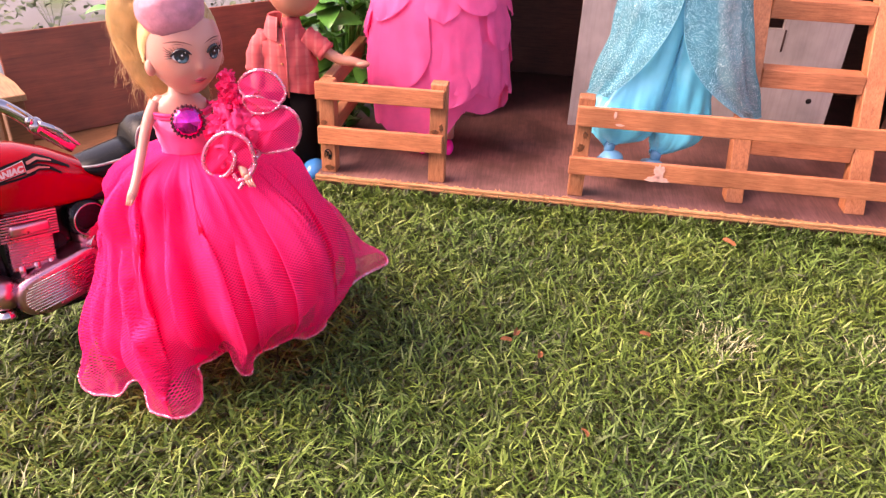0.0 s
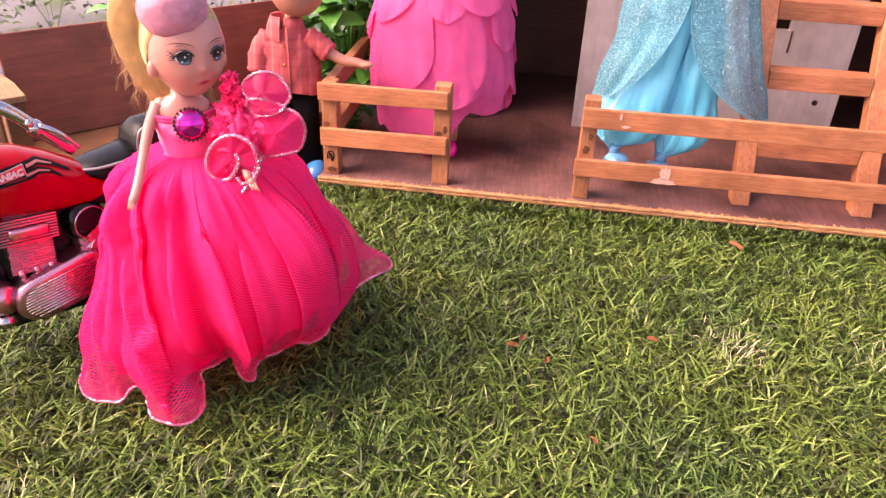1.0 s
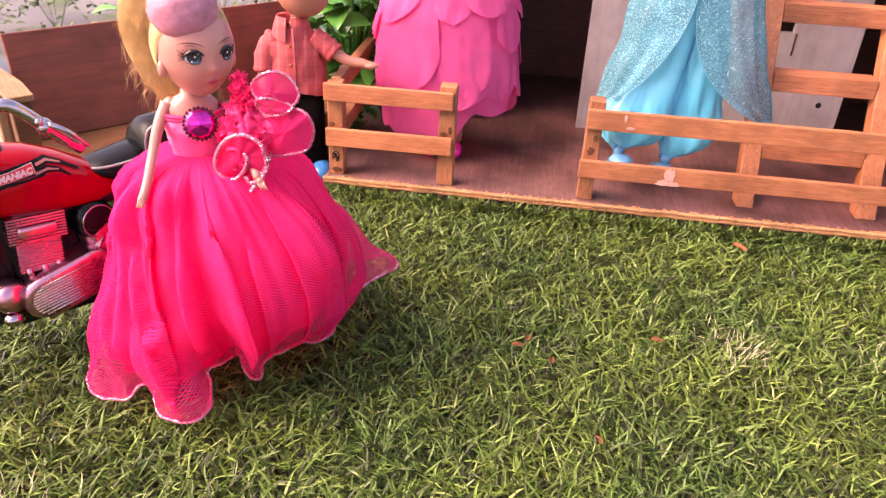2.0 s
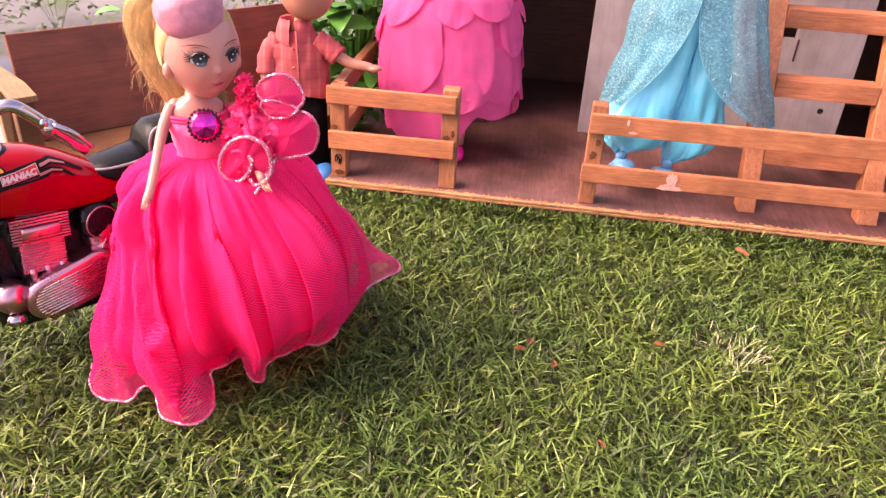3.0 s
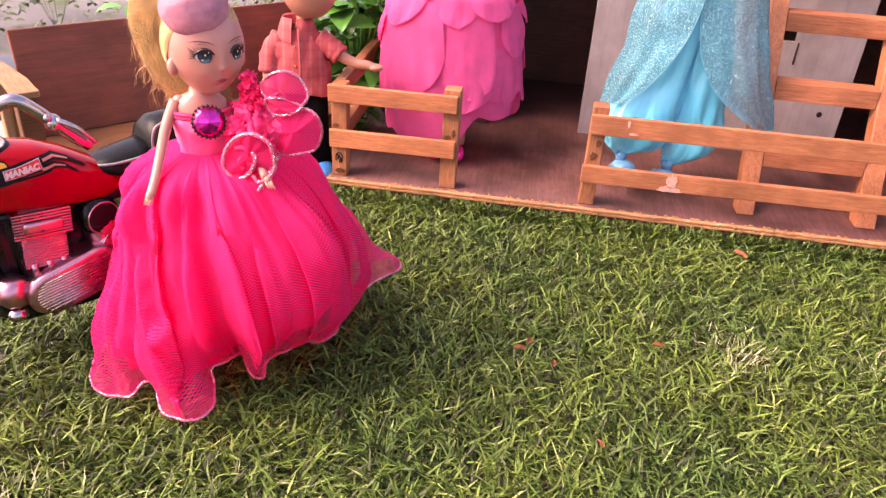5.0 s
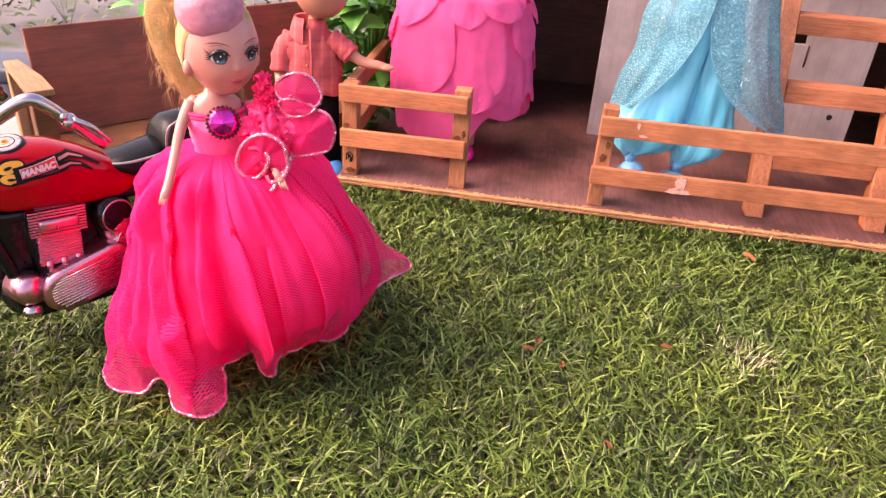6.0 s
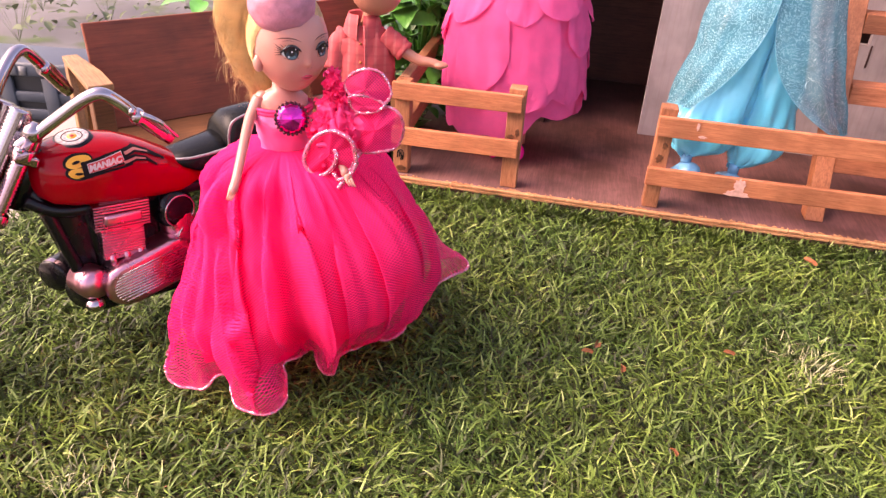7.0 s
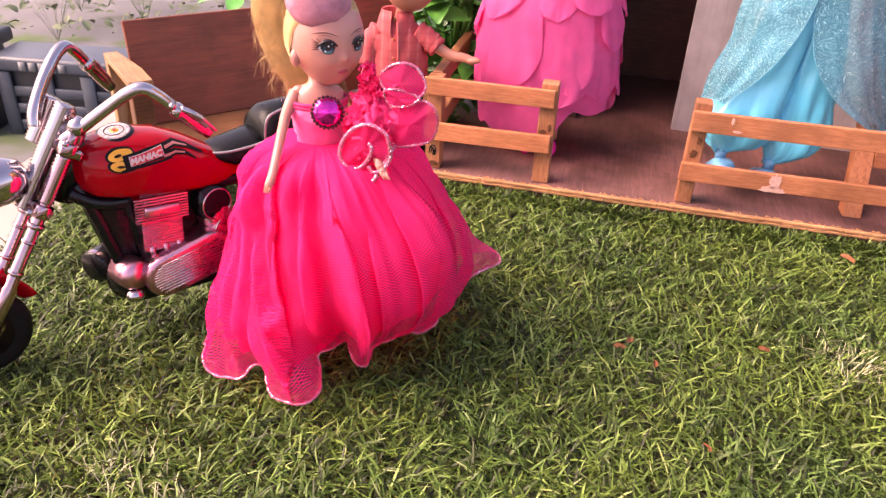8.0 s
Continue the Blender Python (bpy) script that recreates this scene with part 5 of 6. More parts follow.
yt = tank_side(0.1155, 0.1463)
lettering("MANIAC", Matrix.Translation((0.1155, -yt - 0.0021, 0.1463)) @ pose(0, 0, 0, 76, 0, 0) @ pose(0, 0, 0, 0, 0, 6), 0.0056, WHITE, tank)
gauge_m = Matrix.Translation((0.104, -0.002, 0.1568)) @ pose(0, 0, 0, 8, -6, 0)
gauge = part("gauge", lathe([(0.0125, -0.002), (0.0130, 0.001), (0.0120, 0.0028)], 28, None, 0, gauge_m), BLACK, tank)
part("dial", lathe([(0.0108, 0.0030), (0.0100, 0.0036)], 28, None, 0, gauge_m), DIAL_GREY, gauge)
part("dial_ring", tube([gauge_m @ Vector((0.0066 * math.cos(q), 0.0066 * math.sin(q), 0.0036)) for q in (2 * math.pi * i / 28 for i in range(28))], 0.0004, 5, closed=True), DECAL_BLACK, gauge)
part("dial_centre", lathe([(0.0034, 0.0034), (0.0030, 0.0040)], 20, None, 0, gauge_m), YELLOW, gauge)
part("dial_mark", lathe([(0.0016, 0.0039), (0.0012, 0.0044)], 16, None, 0, gauge_m), DECAL_RED, gauge)

seat_r = []
for x, zb, zt, w in [(0.164, 0.129, 0.1315, 0.008), (0.168, 0.126, 0.1345, 0.014), (0.182, 0.119, 0.1365, 0.0195), (0.198, 0.115, 0.1395, 0.0215), (0.206, 0.114, 0.1415, 0.0220)]:
    seat_r.append(tank_ring(x, zb, zt, w, 24))
seat = part("seat", loft(seat_r, caps=(True, True)), SEATBLACK, bike, "black ribbed saddle")
hump = []
for x, zb, zt, w in [(0.205, 0.116, 0.1420, 0.0205), (0.208, 0.115, 0.1510, 0.0225), (0.214, 0.114, 0.1565, 0.0232), (0.235, 0.114, 0.1585, 0.0215), (0.268, 0.116, 0.1560, 0.0175), (0.285, 0.122, 0.149, 0.010)]:
    hump.append(tank_ring(x, zb, zt, w, 24))
part("pillion_pad", loft(hump, caps=(True, True)), SEATBLACK, seat, "raised black rear pad")
part("saddle_edge", tube(curve_pts([(0.164, 0.008, 0.1315), (0.1635, 0.0, 0.1322), (0.165, -0.0085, 0.1318), (0.176, -0.0165, 0.1325), (0.192, -0.0205, 0.1345), (0.206, -0.0222, 0.137)], 6), 0.0011, 6), CHROME_GREY, seat, "pale moulded rim")
part("backrest_rail", tube(curve_pts([(0.2055, -0.0215, 0.138), (0.2065, -0.0222, 0.150), (0.2125, -0.0222, 0.1575), (0.236, -0.0195, 0.1605), (0.262, -0.0155, 0.1585)], 6), 0.0010, 6), CHROME_GREY, seat, "pale moulded rim")

# engine, chassis, exhaust
eng = part("engine", box((0.098, -0.012, 0.040), (0.150, 0.014, 0.108), 0.003, seg=2), BLACK, bike, "chrome toy engine coloured with the gown's pink reflection")
CYL = Matrix.Translation((0.120, -0.012, 0.094)) @ pose(0, 0, 0, 0, 4, 0)
for k in range(19):
    z = -0.0205 + 0.0022 * k
    wide = 0.0148 if k < 10 else 0.0190
    part("fin", box((-wide, -0.0115 - 0.002 * (k > 9), z), (wide, 0.010, z + 0.0013), 0.0002, m=CYL), ENGINE_CHROME, eng, "", False)
part("cylinder", box((-0.0140, -0.0105, -0.024), (0.0140, 0.010, 0.021), 0.001, m=CYL), ENGINE_CHROME, eng, "", False)
part("head_plate", box((-0.0130, -0.0165, 0.0060), (0.0130, -0.0095, 0.0140), 0.0026, m=CYL, seg=3), ENGINE_CHROME, eng)
for k in (-0.010, 0.0, 0.010):
    part("bolt", tube([(0.120 + k, -0.022, 0.066), (0.120 + k, -0.022, 0.075)], 0.0026, 8), ENGINE_CHROME, eng)


def capsule(x0, z0, x1, z1, r, y0, y1, n=14):
    d = Vector((x1 - x0, 0, z1 - z0)).normalized()
    up = Vector((-d.z, 0, d.x))
    out = [Vector((x1, 0, z1)) + r * (math.cos(q) * up + math.sin(q) * d) for q in (math.pi * i / n for i in range(n + 1))]
    out += [Vector((x0, 0, z0)) - r * (math.cos(q) * up + math.sin(q) * d) for q in (math.pi * i / n for i in range(n + 1))]
    c = Vector(((x0 + x1) / 2, 0, (z0 + z1) / 2))
    rings = []
    for y, k in ((y0, 1.0), (y1 + 0.004, 1.0), (y1 + 0.001, 0.94), (y1, 0.84)):
        rings.append([c + (p - c) * k + Vector((0, y, 0)) for p in out])
    return loft(rings, caps=(True, True))


cover = part("engine_cover", capsule(0.1165, 0.0515, 0.1520, 0.0600, 0.0175, 0.0, -0.0320), ENGINE_CHROME, eng, "ribbed oval chrome side cover")
for k in range(11):
    f = (k - 5) / 5.5
    L = 0.0145 * math.sqrt(max(0.05, 1 - f * f))
    z = f * 0.0125
    part("rib", tube([(0.1165 - L * 0.8, -0.0322, 0.0510 + z), (0.1520 + L * 0.8, -0.0322, 0.0605 + z)], 0.0006, 5), CHROME, cover)
part("crank_boss", lathe([(0.012, -0.012), (0.0125, 0.004), (0.009, 0.010)], 20, None, 0, Matrix.Translation((0.094, -0.018, 0.056)) @ pose(0, 0, 0, 90, 0, 20)), ENGINE_CHROME, eng)
part("drain", ball((0.092, -0.024, 0.040), (0.007, 0.006, 0.0055), n=14, k=8), CHROME, eng)
part("sump", box((0.096, -0.014, 0.024), (0.156, 0.014, 0.042), 0.006, seg=3), BLACK, eng)
part("rear_case", ball((0.163, -0.012, 0.082), (0.014, 0.013, 0.019), n=18, k=12), ENGINE_CHROME, eng)
for k, (x, z, rr) in enumerate(((0.160, 0.096, 0.0150), (0.168, 0.072, 0.0165))):
    disc = Matrix.Translation((x, -0.013, z)) @ pose(0, 0, 0, 90, 0, 12)
    cap_ = part("side_case", lathe([(rr, -0.010), (rr, 0.004), (rr * 0.86, 0.009), (rr * 0.55, 0.0105)], 28, None, 0, disc), BLACK if k == 0 else ENGINE_CHROME, eng, "domed side case")
    part("case_ring", tube([disc @ Vector((rr * 0.80 * math.cos(q), rr * 0.80 * math.sin(q), 0.0098)) for q in (2 * math.pi * i / 28 for i in range(28))], 0.0008, 6, closed=True), CHROME, cap_)
part("air_filter", lathe([(0.010, -0.004), (0.012, 0.0), (0.012, 0.005), (0.008, 0.008)], 20, None, 0, Matrix.Translation((0.158, -0.016, 0.099)) @ pose(0, 0, 0, 70, 0, 15)), BLACK, eng)
for y in (-0.010, 0.010):
    part("frame_tube", tube(curve_pts([(0.072, y * 0.4, 0.128), (0.078, y, 0.110), (0.086, y * 1.2, 0.076), (0.094, y * 1.2, 0.046), (0.12, y * 1.2, 0.030), (0.20, y * 1.2, 0.030), (0.262, y * 1.9, 0.038)], 6), 0.0046, 10), BLACK, bike)
part("frame_panel", box((0.080, -0.012, 0.058), (0.104, 0.012, 0.118), 0.004, m=Matrix.Translation((0.09, 0, 0.09)) @ pose(0, 0, 0, 0, -8, 0) @ Matrix.Translation((-0.09, 0, -0.09)), seg=2), BLACK, bike)
part("frame_rail", tube(curve_pts([(0.066, -0.006, 0.124), (0.085, -0.012, 0.113), (0.12, -0.012, 0.110), (0.19, -0.012, 0.108)], 5), 0.0050, 10), BLACK, bike)
for x, y, z in ((0.074, 0.004, 0.056), (0.085, -0.016, 0.048)):
    pm = Matrix.Translation((x, y, z)) @ pose(0, 0, 0, 0, -90, 0) @ pose(0, 0, 0, 34, 0, 0)
    peg = part("roller", lathe([(0.0118, -0.030), (0.0125, -0.004), (0.0125, 0.0), (0.0112, 0.0015)], 26, None, 0, pm), BLACK, bike, "black plastic roller")
    part("roller_rim", lathe([(0.0127, -0.004), (0.0129, -0.002), (0.0127, 0.0)], 26, None, 0, pm, (False, False)), CHROME_DULL, peg)
part("exhaust", tube(curve_pts([(0.150, -0.024, 0.050), (0.19, -0.030, 0.040), (0.24, -0.032, 0.038), (0.30, -0.033, 0.044)], 6), [0.006 + 0.0002 * i for i in range(19)], 12), CHROME, bike)
part("rear_fender", tube(curve_pts([(0.226, 0, 0.066), (0.244, 0, 0.080), (0.268, 0, 0.083), (0.290, 0, 0.072), (0.302, 0, 0.052)], 5), 0.015, 12, flat=0.25), RED, bike)
part("swing_arm", tube([(0.16, -0.016, 0.052), (0.262, -0.016, 0.036)], 0.0045, 8), BLACK, bike)
part("seat_support", box((0.19, -0.010, 0.082), (0.28, 0.010, 0.117), 0.003), BLACK, bike)

# ---- doll in the petal gown ----
def petal_doll():
    bm = bmesh.new()
    X, Y, Z0 = 0.091, 0.893, 0.0122
    P, S, SH = 0, 1, 2
    body = [(0.077, 0.050), (0.078, 0.075), (0.078, 0.105), (0.076, 0.140), (0.073, 0.170), (0.066, 0.200), (0.042, 0.224), (0.020, 0.238)]

    def lean(z):
        return X + 0.006 * max(0.0, 1 - z / 0.15)

    loft([[(lean(z) + r * (1 + 0.035 * math.sin(7 * q + 0.6 * math.sin(3 * q))) * math.cos(q), Y + 0.62 * r * (1 + 0.035 * math.sin(7 * q + 0.6 * math.sin(3 * q))) * math.sin(q), z + (-0.005 + 0.028 * min(1, max(0, (math.cos(q) - 0.1) / 0.3)) + 0.003 * math.sin(9 * q) if i == 0 else 0)) for q in (2 * math.pi * j / 72 for j in range(72))] for i, (r, z) in enumerate(body)], bm, P)
    r = random.Random(11)
    tiers = [(0.152, 0.074, 9), (0.196, 0.084, 8), (0.240, 0.078, 8)]

    def girth(z):
        for p, q in zip(body, body[1:]):
            if z <= q[1]:
                t = max(0.0, (z - p[1]) / (q[1] - p[1]))
                return p[0] + (q[0] - p[0]) * t
        return body[-1][0]

    for ti, (zt, ln, cnt) in enumerate(tiers):
        for k in range(cnt):
            q0 = 2 * math.pi * (k + 0.5 * (ti % 2)) / cnt + r.uniform(-0.14, 0.14)
            half = (0.60 if ti == 0 else 0.56) * 2 * math.pi / cnt * r.uniform(0.7, 1.15)
            L = ln * (r.uniform(0.88, 1.06) if ti == 0 else r.uniform(0.72, 1.24))
            tip = r.uniform(0.42, 0.75)
            rings = []
            for i in range(21):
                t = i / 20
                wid = half * (0.80 + 0.35 * t) * (1.0 if t < tip else max(0.012, 1 - ((t - tip) / (1.004 - tip)) ** 1.7) ** 0.62)
                row = []
                for j in range(17):
                    a = q0 + wid * (j / 8 - 1)
                    z = zt - L * t + 0.010 * t * math.cos(a)
                    rr = girth(z) + 0.0014 + 0.0013 * ti + 0.0010 * (k % 2) + 0.0030 * t * t + 0.0012 * t * math.sin(5 * a + k) + 0.0046 * t * noise.noise((5 * a, 30 * z, k + 9 * ti)) + 0.0022 * t * noise.noise((14 * a, 45 * z, k))
                    row.append((lean(z) + rr * math.cos(a), Y + 0.64 * rr * math.sin(a), z))
                rings.append(row)
            loft(rings, bm, P, closed=False)
    for dx in (-0.014, 0.016):
        tube([(X + dx, Y - 0.012, 0.08), (X + dx, Y - 0.012, 0.030)], [0.008, 0.0055], 10, bm, S)
        ball((X + dx, Y - 0.020, Z0 + 0.009), (0.0062, 0.0135, 0.0088), bm, SH, 14, 8)
    lathe([(0.019, 0.236), (0.017, 0.245), (0.022, 0.262), (0.020, 0.275), (0.007, 0.281), (0.006, 0.292)], 20, bm, P, Matrix.Translation((X, Y, 0)))
    ball((X, Y, 0.306), (0.015, 0.016, 0.019), bm, S)
    return tagged(new("doll", mesh_of("doll", bm, [PETAL_PINK, SKIN, SHOE_PINK])), "doll in a long pink gown of layered chiffon petals", "doll")


petal_doll()


# ---- doll in blue satin trousers with a glitter overskirt ----
def blue_doll():
    bm = bmesh.new()
    X, Y, Z0 = 0.345, 0.838, 0.0122
    SA, GL, SK, SH, HM = range(5)
    # each trouser leg: height, middle, half width, from the waist to the gathered ankle
    LEGS = (((0.240, 0.332, 0.016), (0.200, 0.322, 0.026), (0.160, 0.314, 0.030), (0.125, 0.306, 0.034), (0.095, 0.300, 0.0385), (0.078, 0.299, 0.037), (0.067, 0.297, 0.031), (0.060, 0.292, 0.020), (0.0565, 0.288, 0.011), (0.054, 0.286, 0.007)),
            ((0.240, 0.350, 0.014), (0.200, 0.353, 0.020), (0.160, 0.357, 0.024), (0.120, 0.359, 0.026), (0.090, 0.359, 0.0275), (0.070, 0.357, 0.0265), (0.058, 0.353, 0.021), (0.050, 0.346, 0.013), (0.047, 0.341, 0.009), (0.046, 0.338, 0.007)))
    for side, leg in enumerate(LEGS):
        line = curve_pts(leg, 5)
        ankle = leg[-1]
        rings = []
        for k, (z, cx, rr) in enumerate(line):
            t = k / (len(line) - 1)
            ring = []
            for j in range(96):
                q = 2 * math.pi * j / 96
                d = Vector((2.0 * math.cos(q), 2.0 * math.sin(q), 26 * z + 5 * side))
                # long soft folds above, gathered ones that run together at the ankle
                crease = 1 + 0.32 * noise.noise(d) + 0.20 * t * (abs(noise.noise(d * 1.7 + Vector((0, 0, 14 * math.cos(q) * (1 - t))))) - 0.2) + 0.16 * t ** 4 * math.sin(9 * q + 3 * side)
                y = Y - 0.008 + 0.62 * rr * crease * math.sin(q)
                ring.append((cx + rr * crease * math.cos(q), y, z + 0.004 * t * noise.noise((3 * math.cos(q), 3 * math.sin(q), side))))
            rings.append(ring)
        loft(rings, bm, SA, caps=(True, True))
        ax, ay, az = ankle[1], Y - 0.010, ankle[0]
        tube([(ax, ay, az + 0.004), (ax - 0.001, ay - 0.002, az - 0.006)], [0.0062, 0.0055], 12, bm, SH)
        ball((ax + 0.003 * (1 - 2 * side), ay - 0.008, az - 0.011), (0.0120, 0.0140, 0.0065), bm, SH, 16, 8)
        tube([(ax, ay - 0.002, az - 0.010), (ax, ay + 0.050, Z0 + 0.003)], [0.0060, 0.0030], 12, bm, SH)

    def over(inner, outer, hem, seed):
        """One half of the open overskirt, from its front edge inner(t) to outer, in degrees round the waist; hem(s) is its lower edge."""
        rings = []
        m, k = 60, 24
        for i in range(k + 1):
            t = i / k
            row = []
            for j in range(m + 1):
                s = j / m
                a = radians(inner(t) + (outer - inner(t)) * s)
                z = 0.262 - (0.262 - hem(s)) * t
                rr = (0.060 + 0.028 * t if seed < 1.5 else 0.046 + 0.047 * t) + 0.0030 * t * math.sin(21 * s + seed) + 0.0016 * t * math.sin(43 * s + 5 * t) + 0.004 * noise.noise((3 * s, 4 * t, seed))
                row.append(Vector((X + rr * math.cos(a), Y - 0.005 + 0.62 * rr * math.sin(a), z)))
            rings.append(row)
        loft(rings, bm, GL, closed=False)
        rim = [row[0] for row in rings] + rings[-1]
        tube(rim, 0.0004, 5, bm, HM)

    over(lambda t: -104 - 43 * t ** 2.6, -232, lambda s: 0.116 - 0.004 * min(1, s * 3), 1.0)
    over(lambda t: -108 + 8 * t + 50 * t ** 3.5, 25, lambda s: 0.107 - 0.010 * min(1, s * 2.2), 2.0)
    lathe([(0.022, 0.236), (0.018, 0.246), (0.022, 0.262), (0.020, 0.276), (0.007, 0.282), (0.006, 0.292)], 20, bm, GL, Matrix.Translation((X, Y, 0)))
    ball((X, Y, 0.307), (0.015, 0.016, 0.019), bm, SK)
    return tagged(new("doll", mesh_of("doll", bm, [BLUE_SATIN, BLUE_GLIT, SKIN, BLUE_SHOE, BLUE_HEM])), "doll in blue satin trousers and turquoise glitter overskirt", "doll")


blue_doll()


# ---- small doll in a plaid shirt ----
def boy_doll():
    bm = bmesh.new()
    X, Y = -0.068, 0.838
    SK, SHIRT, TR, SHOE, HR_ = range(5)
    shirt = [(0.0965, 0.0315, 0.021), (0.100, 0.0300, 0.0205), (0.108, 0.0295, 0.0200), (0.115, 0.0275, 0.0190), (0.124, 0.0285, 0.0190), (0.135, 0.0270, 0.0180), (0.142, 0.0265, 0.0180), (0.148, 0.0250, 0.0170), (0.158, 0.0190, 0.0140), (0.164, 0.0125, 0.0110)]

    def crease(q, z):
        return 1 + 0.045 * math.sin(7 * q + z * 90) + 0.18 * noise.noise((2 * math.cos(q), 2 * math.sin(q), z * 95)) + 0.10 * noise.noise((5 * math.cos(q), 5 * math.sin(q), z * 170))

    loft([[(X + 1.10 * rx * crease(q, z) * math.cos(q), Y + 1.05 * ry * crease(q, z) * math.sin(q), z + (0.002 * math.sin(3 * q) if z < 0.097 else 0)) for q in (2 * math.pi * j / 54 for j in range(54))] for z, rx, ry in shirt], bm, SHIRT)
    # turned-down collar, its wings a little apart
    rows = []
    for rr, z in ((0.0120, 0.160), (0.0138, 0.1735), (0.0152, 0.1752), (0.0185, 0.1665), (0.0212, 0.1575)):
        rows.append([(X - 0.003 + rr * math.cos(q), Y + 0.95 * rr * math.sin(q), z - 0.006 * (rr > 0.020) * abs(math.sin((q - radians(90)) / 2)) ** 6) for q in (radians(-80 + (342 * j / 30)) for j in range(31))])
    loft(rows, bm, SHIRT, closed=False)
    tube(curve_pts([(X - 0.020, Y, 0.152), (X - 0.031, Y - 0.004, 0.136), (X - 0.033, Y - 0.010, 0.116)], 5), [0.0118 + 0.0008 * math.sin(2.3 * i) - 0.00008 * i for i in range(11)], 18, bm, SHIRT)
    tube([(X - 0.033, Y - 0.010, 0.117), (X - 0.032, Y - 0.014, 0.100), (X - 0.030, Y - 0.016, 0.090)], [0.007, 0.006, 0.004], 10, bm, SK)
    tube(curve_pts([(X + 0.019, Y, 0.153), (X + 0.033, Y - 0.002, 0.145), (X + 0.043, Y - 0.004, 0.138)], 5), [0.0118 + 0.0008 * math.sin(2.3 * i) - 0.00008 * i for i in range(11)], 18, bm, SHIRT)
    tube(curve_pts([(X + 0.040, Y - 0.004, 0.140), (X + 0.057, Y - 0.006, 0.132), (X + 0.072, Y - 0.008, 0.131), (X + 0.083, Y - 0.009, 0.128)], 4), [0.0065 - 0.0002 * i for i in range(13)], 10, bm, SK)
    ball((X + 0.081, Y - 0.009, 0.1295), (0.0085, 0.006, 0.0038), bm, SK, 12, 8)
    tube([(X + 0.002, Y - 0.0195, 0.166), (X + 0.003, Y - 0.0198, 0.130), (X + 0.003, Y - 0.0208, 0.092)], 0.0012, 6, bm, SHIRT)
    for zz in (0.148, 0.128, 0.108):
        ball((X - 0.002, Y - 0.0200, zz), (0.0014, 0.0008, 0.0014), bm, HR_, 8, 6)
    for s in (-1, 1):
        tube([(X + 0.012 * s, Y, 0.100), (X + 0.014 * s, Y, 0.05), (X + 0.016 * s, Y, 0.010)], [0.016, 0.014, 0.0145], 14, bm, TR)
        ball((X + 0.019 * s + 0.006, Y - 0.014, 0.0060), (0.0130, 0.0190, 0.0125), bm, SHOE, 16, 10)
    tube([(X, Y, 0.160), (X + 0.009, Y, 0.190)], 0.0072, 14, bm, SK)
    ball((X + 0.011, Y - 0.002, 0.2015), (0.0275, 0.026, 0.0275), bm, SK, 24, 14)
    ball((X + 0.011, Y + 0.004, 0.2100), (0.0295, 0.0275, 0.0275), bm, HR_, 24, 14, None, lambda d: 1 + 0.06 * noise.noise(d * 6))
    return tagged(new("doll", mesh_of("doll", bm, [SKIN_B, PLAID, BLACK_CLOTH, BOY_SHOE, plain("ginger_hair", (0.42, 0.12, 0.035), 0.5, var=0.3, scale=200)])), "small doll in coral plaid shirt and black trousers", "doll")


boy_doll()


# ---- plants ----
def leaf_mesh(name, L, Wd, mat, fold_=0.25, n=7):
    rows = []
    for i in range(n + 1):
        t = i / n
        w = Wd * math.sin(math.pi * min(1, t * 0.92 + 0.06)) ** 0.8 * (1.1 - 0.3 * t)
        x, z = L * t, 0.35 * L * t * (0.6 - t)
        rows.append([(x, -w, z + fold_ * w), (x, -w * 0.5, z + fold_ * w * 0.35), (x, 0, z), (x, w * 0.5, z + fold_ * w * 0.35), (x, w, z + fold_ * w)])
    return mesh_of(name, loft(rows, closed=False), mat)


def leafy(name, at, label, mat, count, spread, height, L, seed, stem=0.0016):
    p = thing(name, pose(*at), label, "plant")
    r = random.Random(seed)
    one_leaf = leaf_mesh("leaf", L, L * 0.33, mat)
    for s in range(max(3, count // 9)):
        a = r.uniform(0, 6.28)
        tip = Vector((spread * 0.6 * math.cos(a), spread * 0.6 * math.sin(a), height * r.uniform(0.6, 1.0)))
        part("stem", tube(curve_pts([(0, 0, 0), tip * 0.5 + Vector((0, 0, height * 0.12)), tip], 4), stem * L / 0.03, 6), mat, p)
    for k in range(count):
        ob = new("leaf", one_leaf)
        ob.parent = p
        a = r.uniform(0, 360)
        rad = spread * math.sqrt(r.random())
        z = height * r.uniform(0.08, 1.0)
        ob.matrix_local = pose(rad * math.cos(radians(a)), rad * math.sin(radians(a)), z, r.uniform(-30, 30), r.uniform(-50, 30), a + r.uniform(-60, 60)) @ Matrix.Diagonal((*[r.uniform(0.75, 1.25)] * 3, 1))
    return p


leafy("artificial_plant", (-0.030, 1.010, -0.012), "bushy green plastic plant with glossy oval leaves", LEAF, 240, 0.066, 0.215, 0.039, 21)
leafy("artificial_plant", (0.015, 1.075, -0.012), "bushy green plastic plant with glossy oval leaves", LEAF, 160, 0.06, 0.16, 0.038, 23)
leafy("artificial_plant", (-0.300, 1.040, -0.012), "bright light green plastic plant", LEAF_LIGHT, 40, 0.05, 0.145, 0.034, 22)
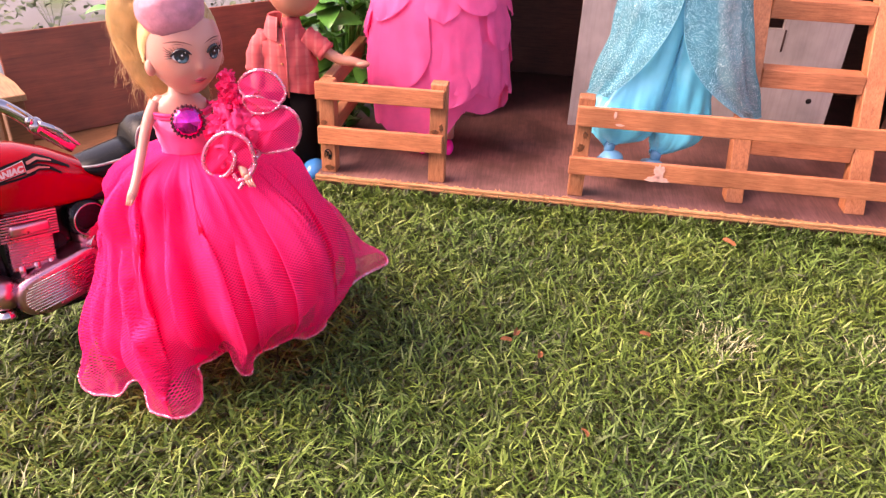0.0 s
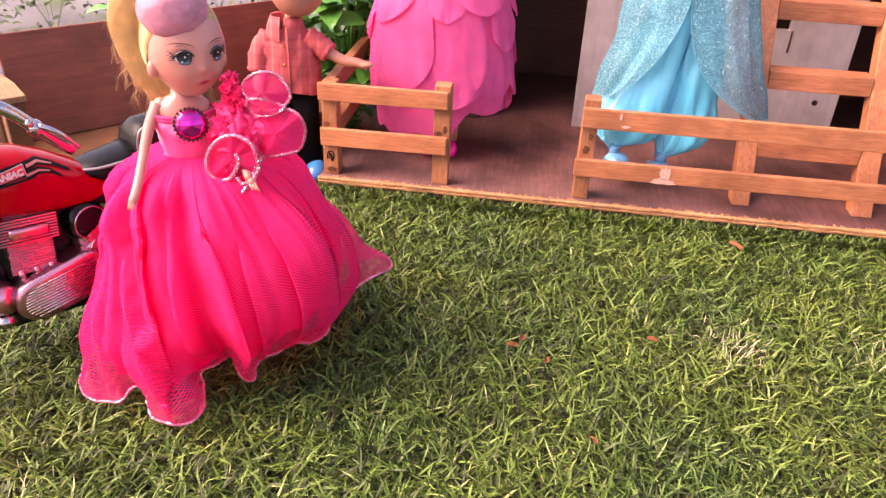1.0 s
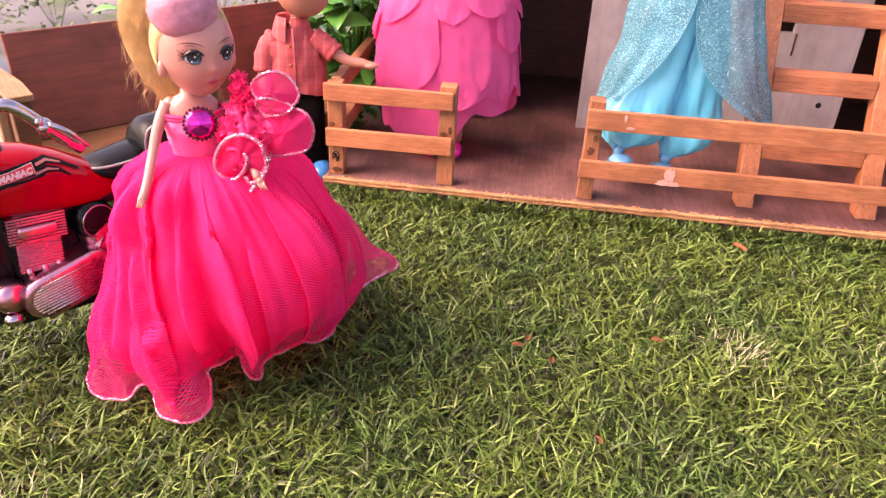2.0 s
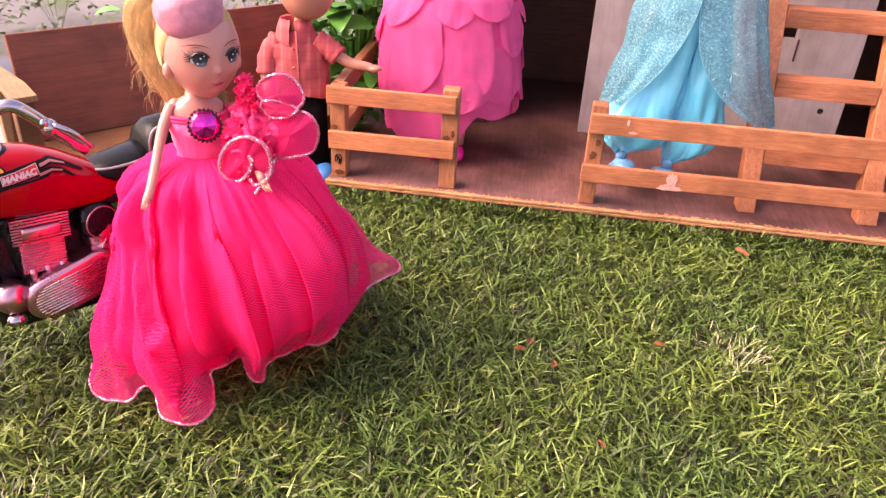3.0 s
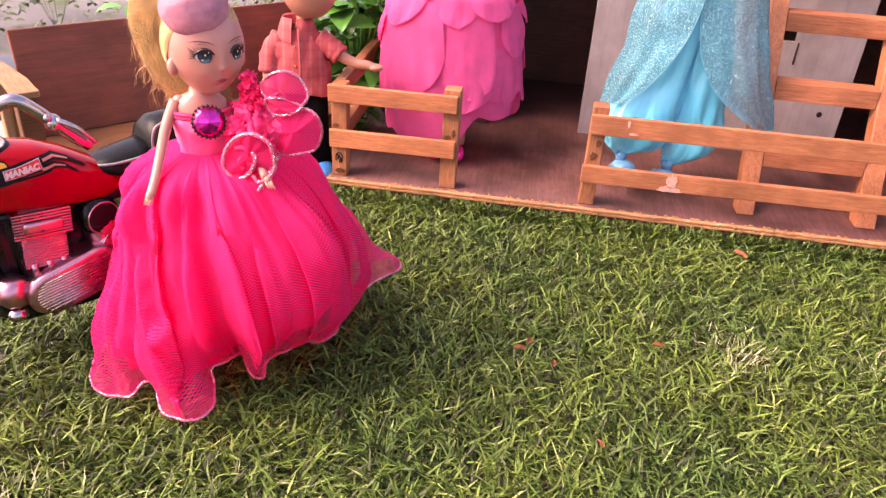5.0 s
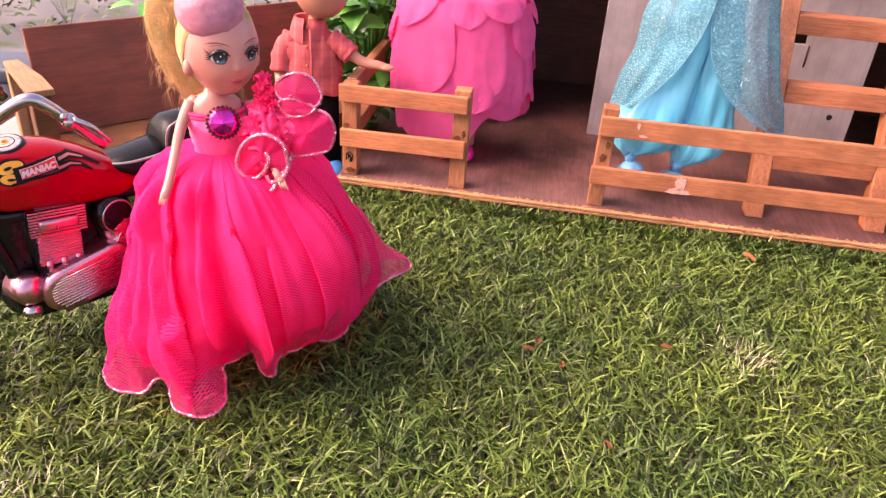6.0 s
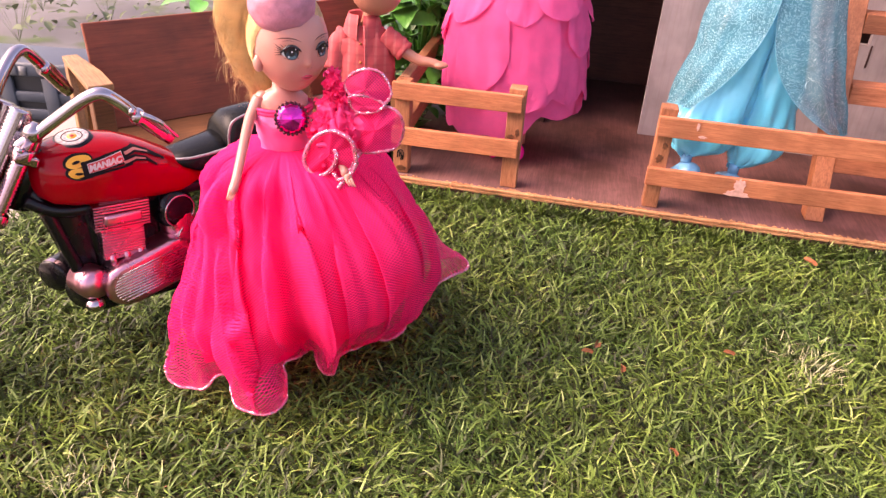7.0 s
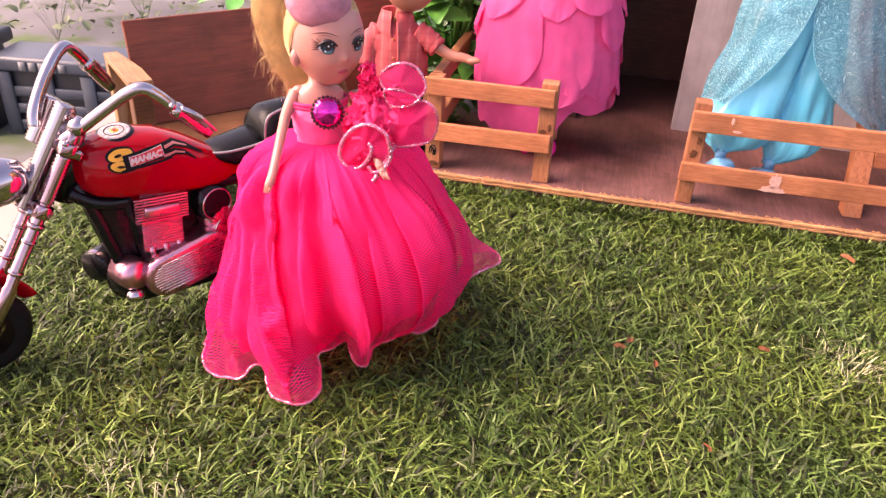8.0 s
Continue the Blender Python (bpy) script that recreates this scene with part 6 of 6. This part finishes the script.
for i, (x, y) in enumerate(((-2.25, 3.45), (-2.0, 3.85), (-1.75, 4.3), (-2.45, 4.0), (-1.35, 4.5), (-1.1, 4.2))):
    leafy("shrub", (x, y, -0.74), "thin green shrub on the patio, paled to look out of focus", LEAF_FAR, 150, 0.38, 0.48, 0.046, 40 + i, 0.0004)

# ---- crates on the patio ----
CRATE_INK = plain("faded_crate_print", (0.1628, 0.1702, 0.1776), 0.7, var=0.4, scale=30)


def crate(x, y, rz, w, d, h, mat, label):
    """A slatted crate: posts, slats and a rim over an inner box."""
    c = thing("storage_crate", pose(x, y, -0.74, 0, 0, rz), label, "crate", "storage crates")
    part("body", box((-w / 2 + 0.015, -d / 2 + 0.015, 0), (w / 2 - 0.015, d / 2 - 0.015, h - 0.02), 0.01, seg=2), CRATE_DARK, c)
    part("rim", box((-w / 2 - 0.012, -d / 2 - 0.012, h - 0.05), (w / 2 + 0.012, d / 2 + 0.012, h), 0.012, seg=2), mat, c)
    for k in range(4):
        x0 = -w / 2 + k * (w - 0.05) / 3
        part("post", box((x0, -d / 2 - 0.004, 0.0), (x0 + 0.05, -d / 2 + 0.012, h - 0.051), 0.004), mat, c)
    for k in range(3):
        z0 = 0.02 + k * (h - 0.1) / 3
        part("slat", box((-w / 2, -d / 2 + 0.002, z0), (w / 2, -d / 2 + 0.014, z0 + (h - 0.1) / 5), 0.003), mat, c)
    for k in range(5):
        part("writing", box((-w * 0.30 + k * 0.035, -d / 2 - 0.0155, h - 0.042), (-w * 0.30 + k * 0.035 + 0.024, -d / 2 - 0.0125, h - 0.012), 0), CRATE_INK, c)
    return c


crate(-1.98, 2.42, 4, 0.34, 0.22, 0.335, CRATE_DARK, "black slatted plastic storage crate")
crate(-1.52, 2.46, 3, 0.50, 0.18, 0.285, CRATE, "blue-grey slatted plastic storage crate")
crate(-1.10, 2.36, -4, 0.30, 0.20, 0.235, CRATE, "small blue-grey slatted plastic crate")

# ---- dry bits on the turf ----
def dry_bit(x, y, rz, s, label="curled reddish dry leaf scrap on the turf"):
    rows = []
    for i in range(6):
        t = i / 5
        w = 0.0021 * s * math.sin(math.pi * (0.1 + 0.8 * t)) * (1 + 0.3 * math.sin(9 * t))
        rows.append([(0.010 * s * (t - 0.5), w * k, 0.0015 * s * (k * k + 0.6 * math.sin(4 * t))) for k in (-1, -0.4, 0.4, 1)])
    ob = part("dry_leaf", loft(rows, closed=False), DRY)
    ob.matrix_world = pose(x, y, 0.0025, 28, 10, rz)
    return tagged(ob, label, "leaf", "dry leaf scraps")


for x, y, rz, s in ((0.176, 0.542, 70, 1.3), (0.168, 0.532, 10, 1.0), (0.193, 0.515, 80, 1.2), (0.282, 0.550, 0, 1.0), (0.219, 0.432, 100, 1.0), (0.396, 0.713, -30, 1.4)):
    dry_bit(x, y, rz, s)
